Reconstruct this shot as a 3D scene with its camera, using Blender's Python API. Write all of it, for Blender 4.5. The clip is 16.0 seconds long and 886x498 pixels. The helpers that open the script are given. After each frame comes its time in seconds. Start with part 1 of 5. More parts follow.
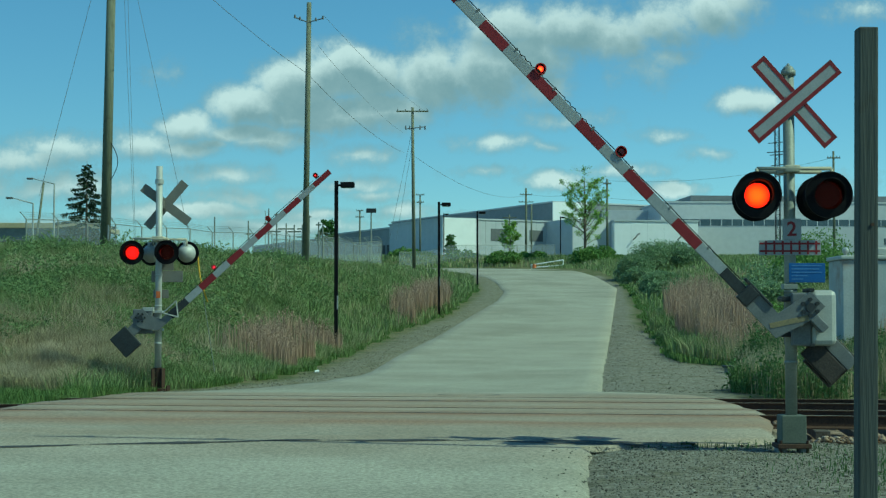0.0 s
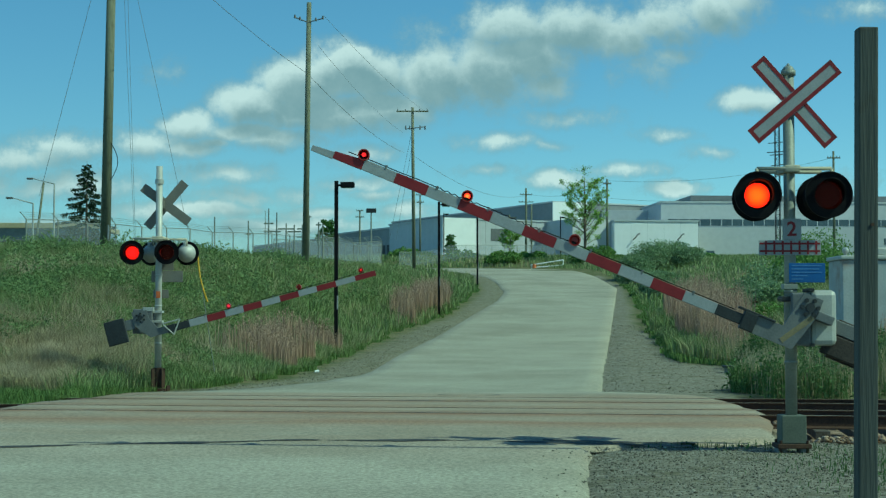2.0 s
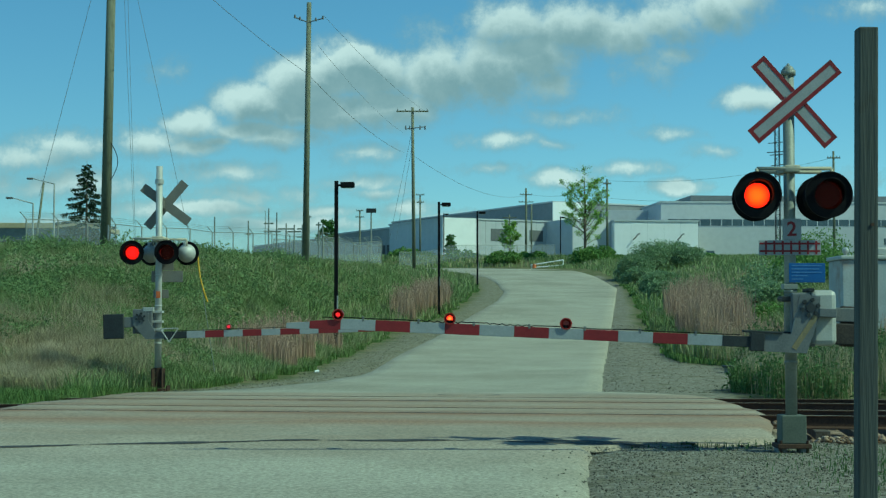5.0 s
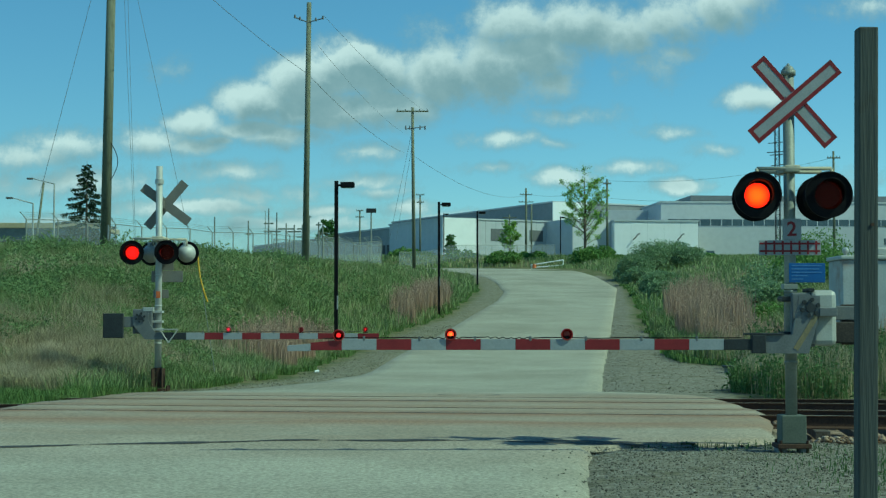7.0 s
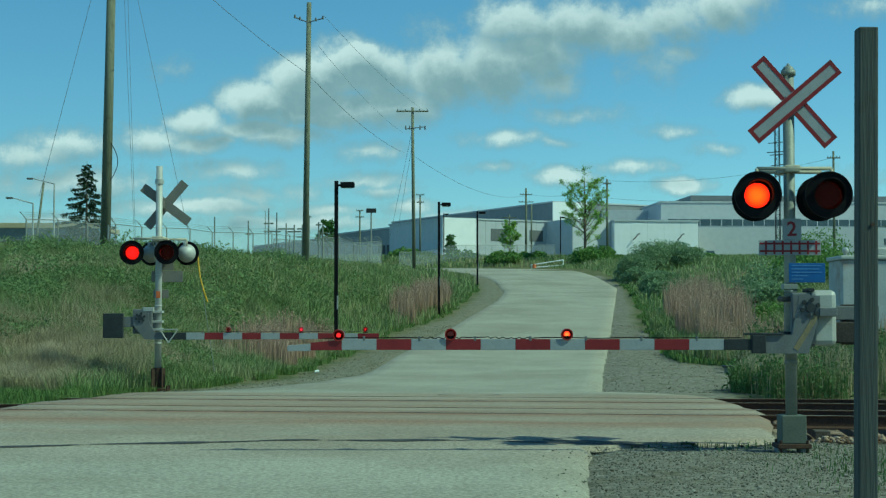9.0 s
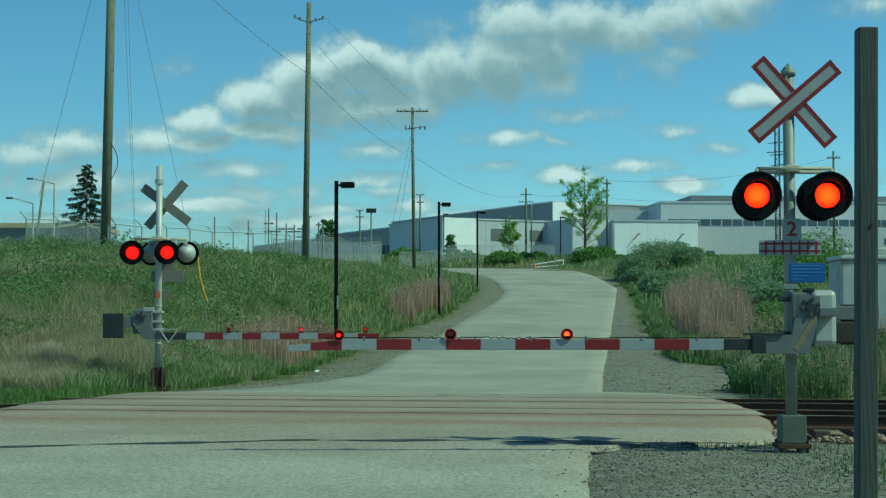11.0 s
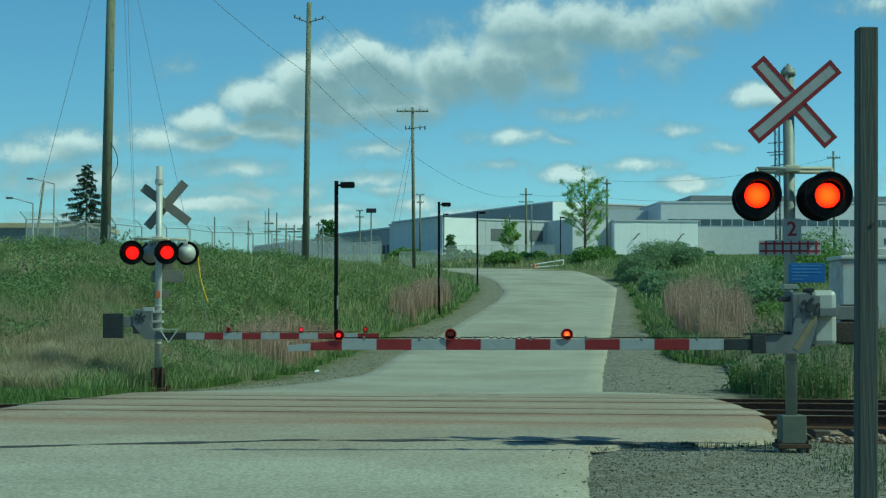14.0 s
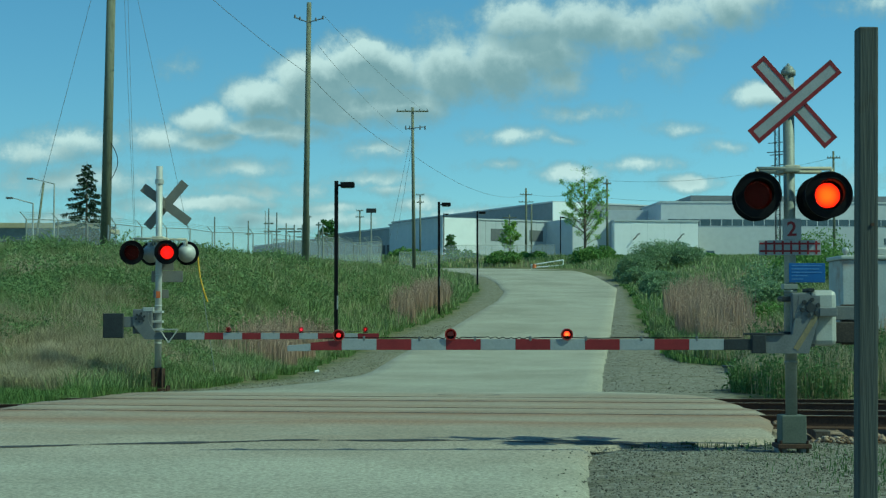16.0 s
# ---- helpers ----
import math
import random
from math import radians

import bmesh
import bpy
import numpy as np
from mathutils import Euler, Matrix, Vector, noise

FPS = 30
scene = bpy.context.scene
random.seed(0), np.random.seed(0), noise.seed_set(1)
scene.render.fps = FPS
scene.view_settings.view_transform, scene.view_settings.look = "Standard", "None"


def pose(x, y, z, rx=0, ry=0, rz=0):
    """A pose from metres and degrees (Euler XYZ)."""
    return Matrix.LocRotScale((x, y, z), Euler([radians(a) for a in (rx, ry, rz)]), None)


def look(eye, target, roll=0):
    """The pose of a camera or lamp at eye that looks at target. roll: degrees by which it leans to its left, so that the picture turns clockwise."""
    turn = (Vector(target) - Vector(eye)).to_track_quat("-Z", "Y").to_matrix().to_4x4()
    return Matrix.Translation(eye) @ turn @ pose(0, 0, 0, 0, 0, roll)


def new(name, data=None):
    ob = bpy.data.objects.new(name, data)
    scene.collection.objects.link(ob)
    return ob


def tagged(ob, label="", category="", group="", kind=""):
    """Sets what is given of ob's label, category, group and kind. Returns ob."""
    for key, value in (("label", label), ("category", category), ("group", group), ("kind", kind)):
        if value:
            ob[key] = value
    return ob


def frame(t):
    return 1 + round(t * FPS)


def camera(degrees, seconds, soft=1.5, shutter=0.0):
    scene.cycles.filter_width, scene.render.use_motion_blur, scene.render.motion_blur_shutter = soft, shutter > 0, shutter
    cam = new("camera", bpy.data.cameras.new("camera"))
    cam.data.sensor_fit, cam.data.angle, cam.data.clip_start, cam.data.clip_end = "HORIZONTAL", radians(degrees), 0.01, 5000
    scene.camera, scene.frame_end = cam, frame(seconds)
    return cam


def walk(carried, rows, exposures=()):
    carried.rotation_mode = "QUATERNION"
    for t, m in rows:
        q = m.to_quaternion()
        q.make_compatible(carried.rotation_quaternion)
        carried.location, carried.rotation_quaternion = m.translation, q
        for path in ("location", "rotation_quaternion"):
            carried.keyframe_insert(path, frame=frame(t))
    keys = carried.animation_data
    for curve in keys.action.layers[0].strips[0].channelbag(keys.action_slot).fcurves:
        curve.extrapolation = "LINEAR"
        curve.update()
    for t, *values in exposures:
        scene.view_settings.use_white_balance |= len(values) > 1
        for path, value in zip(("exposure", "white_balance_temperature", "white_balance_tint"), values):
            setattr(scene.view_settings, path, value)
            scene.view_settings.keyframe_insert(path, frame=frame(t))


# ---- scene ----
# camera on a tripod at the roadside, held still; long lens
EYE = pose(0, 0, 1.47, 92.613, 0, 0)
cam = camera(31.0, 16.0, soft=1.3)
walk(cam, [(0, EYE), (16, EYE)], exposures=[(0, 0.13, 5500, -40), (16, 0.13, 5500, -40)])

# ---- world and sun ----
SUN_DIR = Vector((0.89, -0.36, 1.0)).normalized()      # towards the sun
world = bpy.data.worlds.new("world")
scene.world = world
world.use_nodes = True
wn = world.node_tree.nodes
sky = wn.new("ShaderNodeTexSky")
sky.sky_type = "NISHITA"
sky.sun_disc = False
sky.sun_elevation = math.asin(SUN_DIR.z)
sky.sun_rotation = -math.atan2(SUN_DIR.x, SUN_DIR.y)
sky.air_density, sky.dust_density, sky.ozone_density = 1.15, 0.05, 3.0
sky.altitude = 1200
wn["Background"].inputs["Strength"].default_value = 0.088
tint = wn.new("ShaderNodeMixRGB")
tint.blend_type = "MULTIPLY"
tint.inputs[0].default_value = 1.0
tint.inputs[2].default_value = (0.84, 0.925, 1.09, 1)
world.node_tree.links.new(sky.outputs[0], tint.inputs[1])
world.node_tree.links.new(tint.outputs[0], wn["Background"].inputs["Color"])
sun = new("sun", bpy.data.lights.new("sun", "SUN"))
sun.data.energy, sun.data.angle, sun.data.color = 3.35, radians(0.55), (1.0, 0.93, 0.80)
sun.matrix_world = look((30, -20, 40), Vector((30, -20, 40)) - SUN_DIR)


# ---- materials ----
def node_mat(name):
    m = bpy.data.materials.new(name)
    m.use_nodes = True
    return m, m.node_tree.nodes, m.node_tree.links, m.node_tree.nodes["Principled BSDF"]


def surface(name, c1, c2, scale=6.0, fine=60.0, rough=0.7, metal=0.0, bump=0.15, stain=None, stain_at=0.62, per=0.0, spec=0.4, grain=1.0):
    """Two colours mixed by coarse and fine noise, an optional stain, relief from the fine noise."""
    m, n, l, p = node_mat(name)
    tc = n.new("ShaderNodeTexCoord")
    big, small = n.new("ShaderNodeTexNoise"), n.new("ShaderNodeTexNoise")
    big.inputs["Scale"].default_value, big.inputs["Detail"].default_value = scale, 5
    small.inputs["Scale"].default_value, small.inputs["Detail"].default_value = fine, 3
    mp = n.new("ShaderNodeMapping")
    mp.inputs["Scale"].default_value = (1, 1, grain)
    l.new(tc.outputs["Object"], mp.inputs["Vector"])
    for t in (big, small):
        l.new(mp.outputs[0], t.inputs["Vector"])
    add = n.new("ShaderNodeMath")
    add.operation = "ADD"
    half = n.new("ShaderNodeMath")
    half.operation = "MULTIPLY"
    half.inputs[1].default_value = 0.5
    l.new(big.outputs[0], add.inputs[0])
    l.new(small.outputs[0], add.inputs[1])
    l.new(add.outputs[0], half.inputs[0])
    ramp = n.new("ShaderNodeValToRGB")
    ramp.color_ramp.elements[0].position, ramp.color_ramp.elements[1].position = 0.36, 0.64
    ramp.color_ramp.elements[0].color, ramp.color_ramp.elements[1].color = (*c1, 1), (*c2, 1)
    l.new(half.outputs[0], ramp.inputs[0])
    col = ramp.outputs[0]
    if stain:
        s = n.new("ShaderNodeTexNoise")
        s.inputs["Scale"].default_value, s.inputs["Detail"].default_value = scale * 0.45, 8
        s.inputs["Roughness"].default_value = 0.65
        l.new(tc.outputs["Object"], s.inputs["Vector"])
        r = n.new("ShaderNodeValToRGB")
        r.color_ramp.elements[0].position, r.color_ramp.elements[1].position = stain_at - 0.08, stain_at + 0.08
        l.new(s.outputs[0], r.inputs[0])
        mix = n.new("ShaderNodeMixRGB")
        l.new(r.outputs[0], mix.inputs[0])
        l.new(col, mix.inputs[1])
        mix.inputs[2].default_value = (*stain, 1)
        col = mix.outputs[0]
    if per:
        info = n.new("ShaderNodeObjectInfo")
        hsv = n.new("ShaderNodeHueSaturation")
        mr = n.new("ShaderNodeMapRange")
        mr.inputs[3].default_value, mr.inputs[4].default_value = 1 - per, 1 + per
        l.new(info.outputs["Random"], mr.inputs[0])
        l.new(mr.outputs[0], hsv.inputs["Value"])
        l.new(col, hsv.inputs["Color"])
        col = hsv.outputs[0]
    l.new(col, p.inputs["Base Color"])
    p.inputs["Roughness"].default_value, p.inputs["Metallic"].default_value = rough, metal
    p.inputs["Specular IOR Level"].default_value = spec
    if bump:
        b = n.new("ShaderNodeBump")
        b.inputs["Strength"].default_value, b.inputs["Distance"].default_value = bump, 0.02
        l.new(small.outputs[0], b.inputs["Height"])
        l.new(b.outputs[0], p.inputs["Normal"])
    return m


def leafy(name, tints, rough=0.75, field=0.0, through_light=0.25):
    """Foliage: each blade or leaf picks a tint; optional slow drift of tint over the ground."""
    m, n, l, p = node_mat(name)
    geo = n.new("ShaderNodeNewGeometry")
    ramp = n.new("ShaderNodeValToRGB")
    while len(ramp.color_ramp.elements) < len(tints):
        ramp.color_ramp.elements.new(0.5)
    for i, c in enumerate(tints):
        ramp.color_ramp.elements[i].position = i / max(1, len(tints) - 1)
        ramp.color_ramp.elements[i].color = (*c, 1)
    fac = geo.outputs["Random Per Island"]
    if field:
        t = n.new("ShaderNodeTexNoise")
        t.inputs["Scale"].default_value, t.inputs["Detail"].default_value = field, 4
        tc = n.new("ShaderNodeTexCoord")
        l.new(tc.outputs["Object"], t.inputs["Vector"])
        mx = n.new("ShaderNodeMapRange")
        mx.inputs[1].default_value, mx.inputs[2].default_value = 0.3, 0.7
        l.new(t.outputs[0], mx.inputs[0])
        a = n.new("ShaderNodeMath")
        a.operation = "MULTIPLY_ADD"
        a.inputs[1].default_value, a.inputs[2].default_value = 0.45, 0
        l.new(geo.outputs["Random Per Island"], a.inputs[0])
        b = n.new("ShaderNodeMath")
        b.operation = "MULTIPLY_ADD"
        b.inputs[1].default_value = 0.6
        l.new(mx.outputs[0], b.inputs[0])
        l.new(a.outputs[0], b.inputs[2])
        fac = b.outputs[0]
    l.new(fac, ramp.inputs[0])
    l.new(ramp.outputs[0], p.inputs["Base Color"])
    p.inputs["Roughness"].default_value = rough
    p.inputs["Specular IOR Level"].default_value = 0.2
    if through_light:
        tr = n.new("ShaderNodeBsdfTranslucent")
        l.new(ramp.outputs[0], tr.inputs["Color"])
        mixs = n.new("ShaderNodeMixShader")
        mixs.inputs[0].default_value = through_light
        l.new(p.outputs[0], mixs.inputs[1])
        l.new(tr.outputs[0], mixs.inputs[2])
        l.new(mixs.outputs[0], n["Material Output"].inputs["Surface"])
    return m


def glow_round(name, core, rim, strength, radius):
    """A lamp face: hotter in the middle, deeper red at the rim, faint ribs across."""
    m, n, l, p = node_mat(name)
    tc, ln = n.new("ShaderNodeTexCoord"), n.new("ShaderNodeVectorMath")
    ln.operation = "LENGTH"
    l.new(tc.outputs["Object"], ln.inputs[0])
    ramp = n.new("ShaderNodeValToRGB")
    mr = n.new("ShaderNodeMapRange")
    mr.inputs[2].default_value = radius
    l.new(ln.outputs["Value"], mr.inputs[0])
    l.new(mr.outputs[0], ramp.inputs[0])
    ramp.color_ramp.elements[0].position, ramp.color_ramp.elements[1].position = 0.25, 0.95
    ramp.color_ramp.elements[0].color, ramp.color_ramp.elements[1].color = (*core, 1), (*rim, 1)
    w = n.new("ShaderNodeTexWave")
    w.bands_direction = "Z"
    w.inputs["Scale"].default_value, w.inputs["Distortion"].default_value = 2.3 / radius, 0.6
    l.new(tc.outputs["Object"], w.inputs["Vector"])
    st = n.new("ShaderNodeMapRange")
    st.inputs[3].default_value, st.inputs[4].default_value = 0.5 * strength, strength
    l.new(w.outputs["Fac"], st.inputs[0])
    l.new(ramp.outputs[0], p.inputs["Emission Color"])
    l.new(st.outputs[0], p.inputs["Emission Strength"])
    p.inputs["Base Color"].default_value = (0.1, 0.01, 0.01, 1)
    return m


ASPHALT = surface("asphalt", (0.295, 0.275, 0.21), (0.40, 0.375, 0.29), 0.42, 34, 0.9, bump=0.35, stain=(0.275, 0.255, 0.19), stain_at=0.55)


def road_material():
    """Bleached asphalt; a rust-stained band where the rails cross; tyre polish and patches."""
    m = ASPHALT
    n, l = m.node_tree.nodes, m.node_tree.links
    p = n["Principled BSDF"]
    col = p.inputs["Base Color"].links[0].from_socket
    tc = n.new("ShaderNodeTexCoord")
    dot = n.new("ShaderNodeVectorMath")
    dot.operation = "DOT_PRODUCT"
    dot.inputs[1].default_value = (0.14, 1.0, 0.0)
    l.new(tc.outputs["Object"], dot.inputs[0])
    nz = n.new("ShaderNodeTexNoise")
    nz.inputs["Scale"].default_value, nz.inputs["Detail"].default_value = 0.9, 8
    mp = n.new("ShaderNodeMapping")
    mp.inputs["Scale"].default_value = (0.35, 1.3, 1)
    l.new(tc.outputs["Object"], mp.inputs["Vector"])
    l.new(mp.outputs[0], nz.inputs["Vector"])
    band = None
    for centre, half, amount in ((24.7, 1.7, 1.0), (22.6, 2.4, 0.9), (20.0, 4.5, 0.38), (26.6, 1.9, 0.8), (28.6, 1.6, 0.95), (30.6, 1.8, 0.6)):
        d = n.new("ShaderNodeMath")
        d.operation = "SUBTRACT"
        d.inputs[1].default_value = centre
        l.new(dot.outputs["Value"], d.inputs[0])
        a = n.new("ShaderNodeMath")
        a.operation = "ABSOLUTE"
        l.new(d.outputs[0], a.inputs[0])
        r = n.new("ShaderNodeMapRange")
        r.inputs[1].default_value, r.inputs[2].default_value, r.inputs[3].default_value, r.inputs[4].default_value = 0.0, half, amount, 0.0
        l.new(a.outputs[0], r.inputs[0])
        if band is None:
            band = r.outputs[0]
        else:
            k = n.new("ShaderNodeMath")
            k.operation = "MAXIMUM"
            l.new(band, k.inputs[0])
            l.new(r.outputs[0], k.inputs[1])
            band = k.outputs[0]
    rr = n.new("ShaderNodeMapRange")
    rr.inputs[1].default_value, rr.inputs[2].default_value = 0.10, 0.50
    l.new(nz.outputs[0], rr.inputs[0])
    mul = n.new("ShaderNodeMath")
    mul.operation = "MULTIPLY"
    l.new(band, mul.inputs[0])
    l.new(rr.outputs[0], mul.inputs[1])
    mix = n.new("ShaderNodeMixRGB")
    l.new(mul.outputs[0], mix.inputs[0])
    l.new(col, mix.inputs[1])
    mix.inputs[2].default_value = (0.250, 0.152, 0.088, 1)
    grit = n.new("ShaderNodeTexNoise")
    grit.inputs["Scale"].default_value, grit.inputs["Detail"].default_value = 26, 6
    l.new(tc.outputs["Object"], grit.inputs["Vector"])
    gr = n.new("ShaderNodeMapRange")
    gr.inputs[1].default_value, gr.inputs[2].default_value, gr.inputs[3].default_value, gr.inputs[4].default_value = 0.3, 0.7, 0.56, 1.3
    l.new(grit.outputs[0], gr.inputs[0])
    hsv = n.new("ShaderNodeHueSaturation")
    l.new(gr.outputs[0], hsv.inputs["Value"])
    l.new(mix.outputs[0], hsv.inputs["Color"])
    l.new(hsv.outputs[0], p.inputs["Base Color"])


road_material()
TAR = surface("tar", (0.03, 0.03, 0.03), (0.07, 0.065, 0.06), 5, 40, 0.8)
GRAVEL = surface("gravel", (0.13, 0.125, 0.11), (0.30, 0.29, 0.26), 1.2, 22, 1.0, bump=1.0, stain=(0.12, 0.11, 0.085), stain_at=0.6)
RUST = surface("rusty_steel", (0.035, 0.022, 0.016), (0.09, 0.05, 0.03), 3, 40, 0.75, 0.3)
RAILTOP = surface("worn_rail_head", (0.36, 0.25, 0.13), (0.52, 0.38, 0.21), 2, 60, 0.4, 0.45, bump=0.05)
GALV = surface("galvanised_steel", (0.20, 0.21, 0.18), (0.29, 0.30, 0.26), 4, 50, 0.6, 0.25, bump=0.05, stain=(0.28, 0.25, 0.21), stain_at=0.66)
ALU = surface("weathered_aluminium", (0.36, 0.36, 0.33), (0.47, 0.47, 0.43), 5, 60, 0.55, 0.25, bump=0.04, stain=(0.36, 0.33, 0.29), stain_at=0.68)
GREY = surface("grey_paint", (0.10, 0.105, 0.105), (0.155, 0.16, 0.16), 4, 50, 0.6, bump=0.05, stain=(0.16, 0.15, 0.14), stain_at=0.68)
DARKGREY = surface("dark_grey_paint", (0.014, 0.016, 0.018), (0.03, 0.033, 0.036), 5, 50, 0.6, bump=0.05)
BLACK = surface("black_paint", (0.004, 0.004, 0.005), (0.009, 0.009, 0.010), 5, 50, 0.65, bump=0.03, spec=0.12)
WHITE = surface("white_sheeting", (0.25, 0.262, 0.268), (0.32, 0.33, 0.335), 5, 60, 0.5, bump=0.02, stain=(0.24, 0.235, 0.22), stain_at=0.68)
RED = surface("red_sheeting", (0.135, 0.008, 0.012), (0.19, 0.013, 0.018), 6, 60, 0.5, bump=0.02, stain=(0.10, 0.012, 0.014), stain_at=0.66)
BLUE = surface("blue_sign", (0.018, 0.075, 0.25), (0.026, 0.095, 0.30), 5, 60, 0.5, bump=0.0)
SIGNBACK = surface("sign_back", (0.15, 0.14, 0.12), (0.21, 0.20, 0.17), 6, 60, 0.6, 0.2, bump=0.03)
YELLOW = surface("yellow_plastic", (0.55, 0.33, 0.02), (0.65, 0.42, 0.05), 6, 60, 0.5)
OCHRE = surface("ochre_smear", (0.15, 0.135, 0.085), (0.25, 0.20, 0.10), 8, 60, 0.8)
POLEWOOD = surface("weathered_pole_wood", (0.115, 0.12, 0.08), (0.20, 0.205, 0.14), 5, 40, 0.9, bump=0.5, stain=(0.09, 0.09, 0.06), stain_at=0.62, grain=0.06)
POSTWOOD = surface("tarred_post", (0.046, 0.052, 0.047), (0.070, 0.077, 0.069), 14, 90, 0.85, bump=0.3, stain=(0.05, 0.05, 0.04), stain_at=0.62, grain=0.05)
CLADW = surface("white_cladding", (0.78, 0.78, 0.77), (0.84, 0.84, 0.83), 0.05, 1.0, 0.6, bump=0.02)
CLADM = surface("pale_grey_cladding", (0.43, 0.44, 0.45), (0.50, 0.51, 0.52), 0.05, 1.0, 0.6, bump=0.02)
CLADD = surface("dark_grey_cladding", (0.13, 0.135, 0.145), (0.18, 0.185, 0.195), 0.05, 1.0, 0.6, bump=0.02)
GLASS = surface("dark_glazing", (0.03, 0.045, 0.06), (0.06, 0.08, 0.10), 0.2, 2, 0.12, bump=0.0, spec=0.8)
LAMP_ON = glow_round("lit_signal", (1.0, 0.27, 0.02), (1.0, 0.012, 0.010), 2.6, 0.142)
LAMP_RED = glow_round("lit_red_signal", (1.0, 0.02, 0.06), (1.0, 0.001, 0.012), 1.45, 0.142)
LAMP_ARM = glow_round("lit_arm_lamp", (1.0, 0.22, 0.03), (1.0, 0.006, 0.010), 2.0, 0.036)
LAMP_OFF = surface("flash_disc_back", (0.005, 0.001, 0.001), (0.008, 0.0015, 0.0015), 10, 60, 0.4, bump=0)
REDDOME = surface("red_dome", (0.22, 0.012, 0.01), (0.30, 0.02, 0.015), 8, 60, 0.3, bump=0)


# ---- mesh helpers ----
def mesh_object(name, bm, material, parent=None, smooth=False):
    me = bpy.data.meshes.new(name)
    bm.normal_update()
    bm.to_mesh(me)
    bm.free()
    for m in (material if isinstance(material, (list, tuple)) else [material]):
        me.materials.append(m)
    if smooth:
        for f in me.polygons:
            f.use_smooth = True
    ob = new(name, me)
    ob.parent = parent
    return ob


def part(name, bm, material, parent, label="", smooth=False):
    ob = mesh_object(name, bm, material, parent, smooth)
    return tagged(ob, label) if label else ob


def thing(name, label, category, at, group=""):
    return tagged(place(new(name), at), label, category, group)


def place(ob, at):
    ob.matrix_world = at if isinstance(at, Matrix) else Matrix.Translation(at)
    return ob


def box(bm, lo, hi, m=None, bevel=0.0, mi=0):
    c = [(lo[i] + hi[i]) / 2 for i in range(3)]
    s = [hi[i] - lo[i] for i in range(3)]
    g = bmesh.ops.create_cube(bm, size=1, matrix=Matrix.LocRotScale(c, None, s))
    vs = g["verts"]
    if bevel:
        es = list({e for v in vs for e in v.link_edges})
        r = bmesh.ops.bevel(bm, geom=es, offset=bevel, segments=2, affect="EDGES", profile=0.5)
        vs = list({v for f in r["faces"] for v in f.verts} | {v for v in vs if v.is_valid})
    if m:
        bmesh.ops.transform(bm, matrix=m, verts=vs)
    if mi:
        for f in {f for v in vs for f in v.link_faces}:
            f.material_index = mi
    return bm


def rod(bm, a, b, r0, r1=None, seg=10, mi=0):
    """A round bar from a to b, tapered from r0 to r1."""
    a, b = Vector(a), Vector(b)
    d = b - a
    m = Matrix.Translation((a + b) / 2) @ d.to_track_quat("Z", "Y").to_matrix().to_4x4()
    g = bmesh.ops.create_cone(bm, cap_ends=True, segments=seg, radius1=r0, radius2=r0 if r1 is None else r1, depth=d.length, matrix=m)
    if mi:
        for f in {f for v in g["verts"] for f in v.link_faces}:
            f.material_index = mi
    return bm


def bar(lo, hi, bevel=0.0):
    return box(bmesh.new(), lo, hi, None, bevel)


def tube(a, b, r0, r1=None, seg=10):
    return rod(bmesh.new(), a, b, r0, r1, seg)


def sweep(pts, r, seg=5):
    """One unbroken round strand along a line of points."""
    bm, loops = bmesh.new(), []
    pts = [Vector(p) for p in pts]
    for i, p in enumerate(pts):
        d = (pts[min(i + 1, len(pts) - 1)] - pts[max(i - 1, 0)]).normalized()
        q = d.to_track_quat("Z", "Y").to_matrix()
        loops.append([bm.verts.new(p + q @ Vector((r * math.cos(2 * math.pi * k / seg), r * math.sin(2 * math.pi * k / seg), 0))) for k in range(seg)])
    for a, b in zip(loops, loops[1:]):
        for k in range(seg):
            bm.faces.new((a[k], a[(k + 1) % seg], b[(k + 1) % seg], b[k]))
    bm.faces.new(loops[0][::-1])
    bm.faces.new(loops[-1])
    return bm


def ring(bm, c, axis, r_out, r_in, depth, seg=28):
    """A flat ring of some depth round an axis."""
    q = Vector(axis).to_track_quat("Z", "Y").to_matrix().to_4x4()
    m = Matrix.Translation(c) @ q
    loops = []
    for r, z in ((r_out, 0), (r_out, depth), (r_in, depth), (r_in, 0)):
        loops.append([bm.verts.new(m @ Vector((r * math.cos(2 * math.pi * i / seg), r * math.sin(2 * math.pi * i / seg), z))) for i in range(seg)])
    for k in range(4):
        a, b = loops[k], loops[(k + 1) % 4]
        for i in range(seg):
            bm.faces.new((a[i], a[(i + 1) % seg], b[(i + 1) % seg], b[i]))
    return bm


def sheet_object(name, verts, faces, material, parent=None):
    me = bpy.data.meshes.new(name)
    me.from_pydata(verts, [], faces)
    me.materials.append(material)
    me.update()
    ob = new(name, me)
    ob.parent = parent
    return ob


# ---- the lie of the land ----
def lerp_table(pts, v):
    if v <= pts[0][0]:
        return pts[0][1]
    for (a, b), (c, d) in zip(pts, pts[1:]):
        if v <= c:
            return b + (d - b) * (v - a) / (c - a)
    return pts[-1][1]


def smooth01(v):
    v = max(0.0, min(1.0, v))
    return v * v * (3 - 2 * v)


